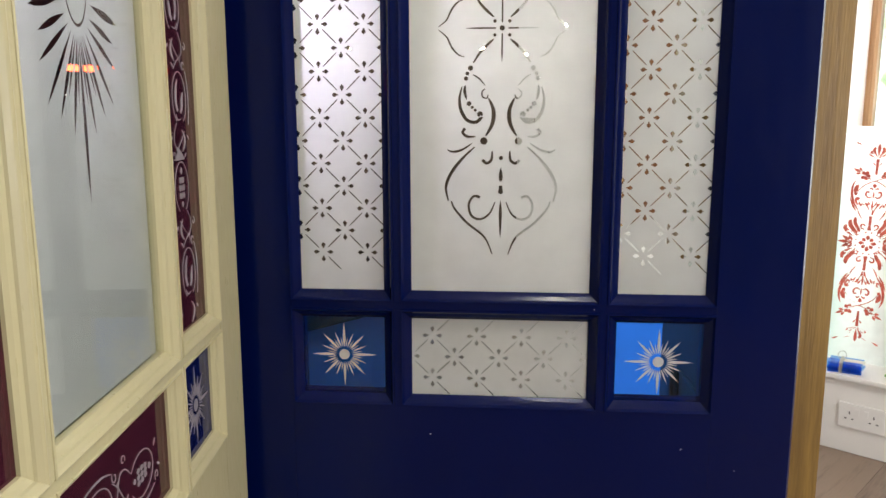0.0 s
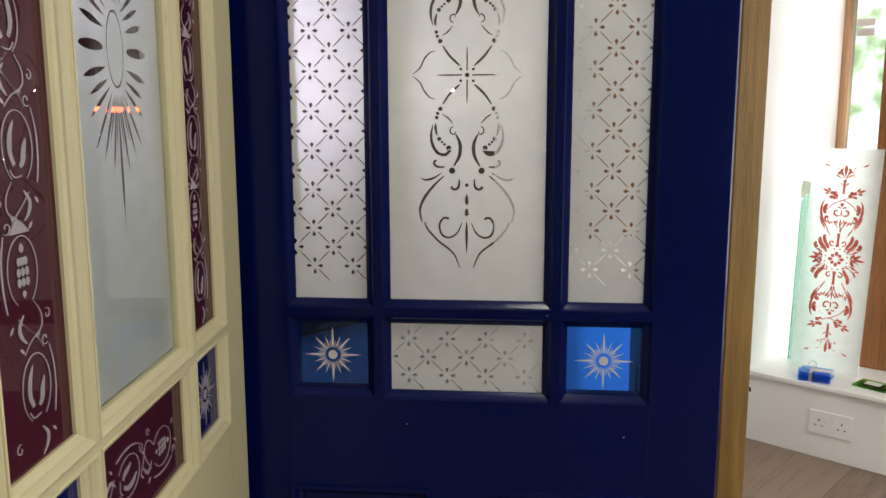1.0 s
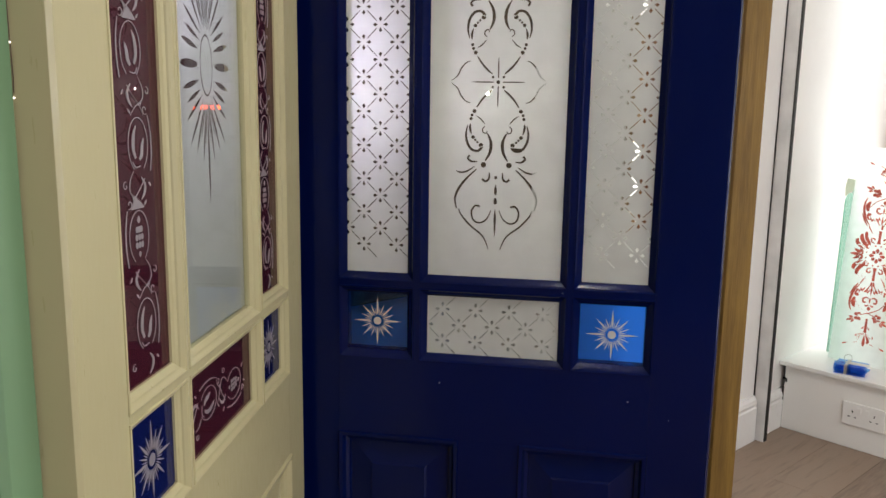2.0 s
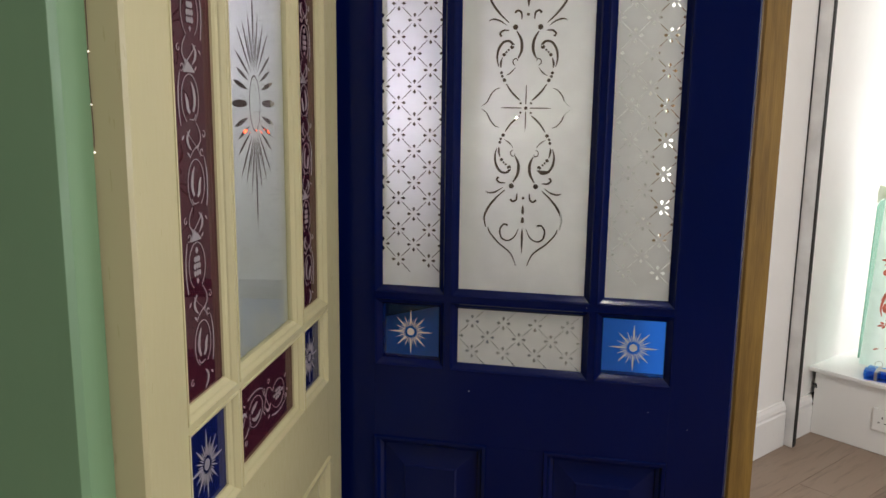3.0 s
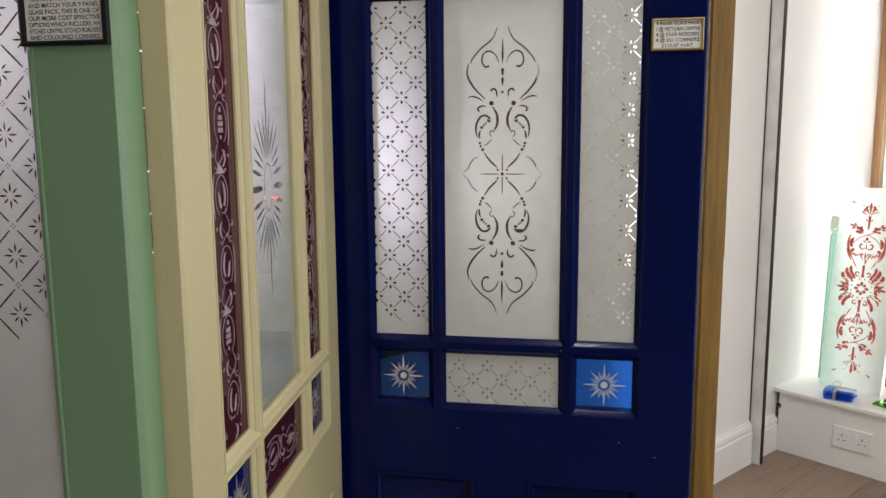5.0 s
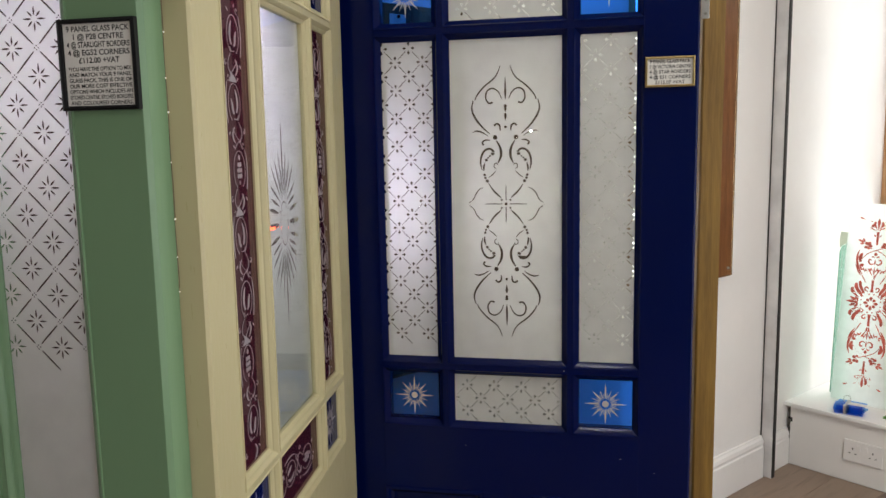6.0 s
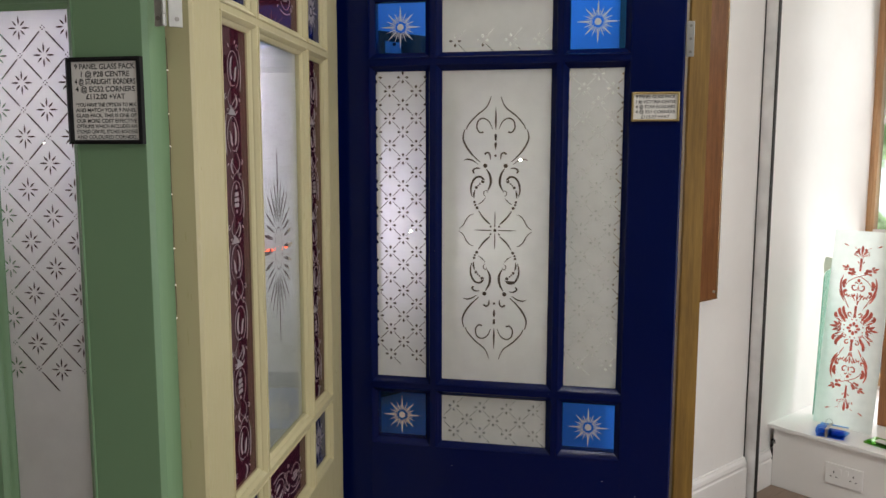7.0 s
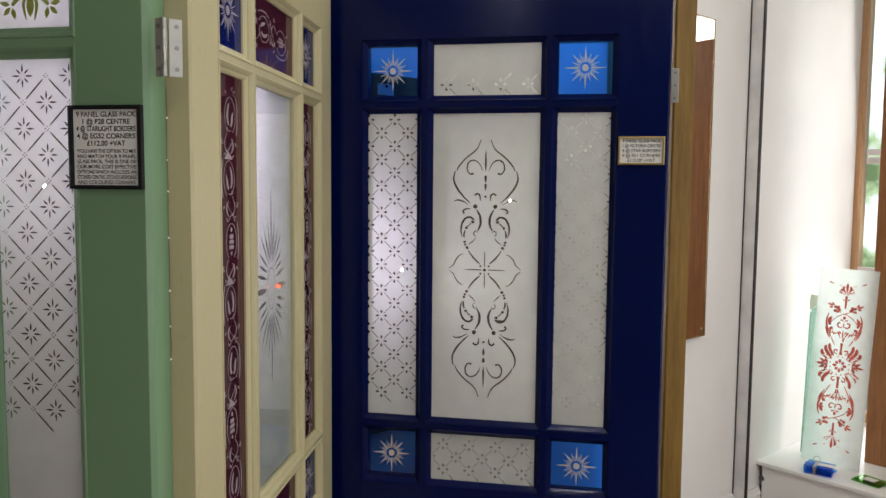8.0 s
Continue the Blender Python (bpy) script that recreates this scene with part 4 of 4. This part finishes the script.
bundle = thing("glass_tile_bundle", ROOM @ pose(0.220, 0.045, 0.2735, 0, 0, 12), "stack of blue glass tiles tied with wire on the ledge", "glass tiles")
for k in range(4):
    o = part("tile", box(-0.052, 0.052, -0.042, 0.042, 0.0085 * k, 0.0085 * k + 0.007, 0.001), TILE_BLUE, bundle)
    o.rotation_euler = (0, 0, radians((3, -8, 6, -3)[k]))
    o.location = ((0.0, 0.004, -0.005, 0.002)[k], (0.0, -0.003, 0.002, 0.001)[k], 0.0)
part("tag", box(-0.005, 0.062, -0.020, 0.012, 0.0345, 0.0365, 0.0005), CARD, bundle, "white paper tag")
part("strap", box(-0.016, -0.006, -0.0445, 0.0445, -0.0002, 0.0352, 0.001), WIRE, bundle, "grey binding strap")
tube("wire_loop", [(-0.011 + 0.013 * math.cos(t * 0.42) , 0.004 * math.sin(t * 0.9), 0.050 + 0.016 * math.sin(t * 0.42)) for t in range(15)], 0.0012, WIRE, bundle, True)

pack = thing("green_tile_pack", ROOM @ pose(0.400, 0.085, 0.2735, 0, 0, -8), "small pack of green glass tiles with a white label", "glass tiles")
part("tile", box(-0.055, 0.055, -0.035, 0.035, 0.0, 0.007, 0.001), GREEN_TILE, pack)
part("tile", box(-0.046, 0.058, -0.032, 0.036, 0.0072, 0.014, 0.001), GREEN_TILE, pack)
part("tag", box(-0.020, 0.030, -0.022, 0.016, 0.0142, 0.0155, 0.0005), CARD, pack, "white paper label")

# ---- lights that the glass mirrors ----
for dx, dy, power in DOWNLIGHTS:
    o = thing("downlight", ROOM @ pose(dx, dy, CEIL), "round recessed ceiling downlight with a white rim", "downlight", "ceiling downlights")
    bm = bmesh.new()
    bmesh.ops.create_cone(bm, cap_ends=True, segments=24, radius1=0.052, radius2=0.056, depth=0.012, matrix=Matrix.Translation((0, 0, -0.006)))
    part("rim", bm, PLASTIC, o)
    bm = bmesh.new()
    bmesh.ops.create_cone(bm, cap_ends=True, segments=20, radius1=0.034, radius2=0.034, depth=0.004, matrix=Matrix.Translation((0, 0, -0.0141)))
    part("lens", bm, DISC, o, "glowing lens")

def bulb_data(radius, mat):
    bm = bmesh.new()
    bmesh.ops.create_icosphere(bm, subdivisions=2, radius=radius)
    me = bpy.data.meshes.new("bulb")
    bm.to_mesh(me)
    bm.free()
    me.materials.append(mat)
    return me


bulb_mesh, small_bulb = bulb_data(0.0022, FAIRY), bulb_data(0.0009, FAIRY_DIM)


def fairy_string(points, label, bulb_mesh=bulb_mesh):
    o = thing("fairy_lights", pose(0, 0, 0), label, "string lights", "strings of fairy lights")
    pts = [(*p,) for p in points]
    tube("wire", pts, 0.0004, FAIRY_WIRE, o)
    for x, y, z in pts[1::2]:
        b = new("bulb", bulb_mesh)
        b.location = (x, y, z - 0.004)
        b.parent = o
    return o


rnd = random.Random(4)
fairy_string([(-0.3010 + 0.0006 * math.sin(k * 1.7), -0.7778, 1.560 - k * 0.027 - 0.010 * math.sin(k * 2.3)) for k in range(14)], "string of tiny warm white fairy lights hung in the door gap", small_bulb)
fairy_string([(-0.24 + k * 0.030, 0.075 + 0.02 * math.sin(k * 1.3), 1.235 + 0.012 * math.sin(k * 2.1)) for k in range(11)], "string of warm white fairy lights draped behind the blue door")
fairy_string([(0.060 + 0.022 * math.sin(k * 0.9), 0.10 + 0.02 * math.cos(k), 1.58 - k * 0.034) for k in range(19)], "string of warm white fairy lights hanging behind the blue door")
fairy_string([(-0.92 + k * 0.042, -0.70 + 0.02 * math.sin(k), 1.45 + 0.012 * math.sin(k * 1.9)) for k in range(14)], "string of warm white fairy lights draped behind the green door")
fairy_string([(-0.46 + 0.02 * math.sin(k * 1.4), -0.55 + k * 0.022, 1.60 - 0.028 * k) for k in range(17)], "string of warm white fairy lights hanging behind the cream door", small_bulb)
fairy_string([(-0.30 + 0.05 * math.sin(k * 1.3), -2.6, 1.75 - k * 0.05) for k in range(17)], "hanging string of warm white fairy lights")
fairy_string([(1.15 + 0.02 * k, -1.9 + k * 0.10, 1.62 + 0.09 * math.sin(k * 1.1)) for k in range(17)], "drooping string of warm white fairy lights")

# the added glow tubes and the red light bar behind the doors
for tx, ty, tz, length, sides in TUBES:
    o = thing("added_tube_light", pose(tx, ty, 0), "unseen slim white lamp stand with a cool tube, added to backlight the doors", "lamp", "lamps behind the doors")
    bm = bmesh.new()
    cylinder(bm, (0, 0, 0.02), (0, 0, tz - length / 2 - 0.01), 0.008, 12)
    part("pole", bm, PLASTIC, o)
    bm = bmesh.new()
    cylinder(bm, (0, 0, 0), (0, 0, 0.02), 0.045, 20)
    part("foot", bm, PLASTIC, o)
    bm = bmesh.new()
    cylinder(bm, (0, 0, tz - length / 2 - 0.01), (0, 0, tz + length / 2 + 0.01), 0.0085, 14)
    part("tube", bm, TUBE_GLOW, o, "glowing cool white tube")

bar = thing("red_light_bar", ROOM @ pose(0.022, -2.34, 1.21), "small red glowing light bar on the dark panel", "light")
part("housing", box(-0.008, 0.0, -0.085, 0.085, -0.009, 0.009, 0.002), BLACK, bar)
for k in range(7):
    part("led", box(0.0, 0.005, -0.076 + k * 0.0235, -0.060 + k * 0.0235, -0.0035, 0.0035, 0.001), LED_RED, bar, "red glowing lens")

# ---- laminate planks ----
PW, PL = 0.192, 1.26
for i in range(9):
    a0 = 0.001 + i * PW
    off = (i * 0.47) % PL
    for j in range(3):
        s1 = 0.0 - off - (j - 1) * PL
        s0 = s1 - PL
        s1 = min(s1, -0.0005)
        if s1 - s0 < 0.05 or s0 > -0.0005:
            continue
        o = mesh_object("plank", box(a0, a0 + PW - 0.0012, s0 + 0.0006, s1 - 0.0006, -0.0088, 0.0, 0.0008), LAMINATE)
        o.parent = floor
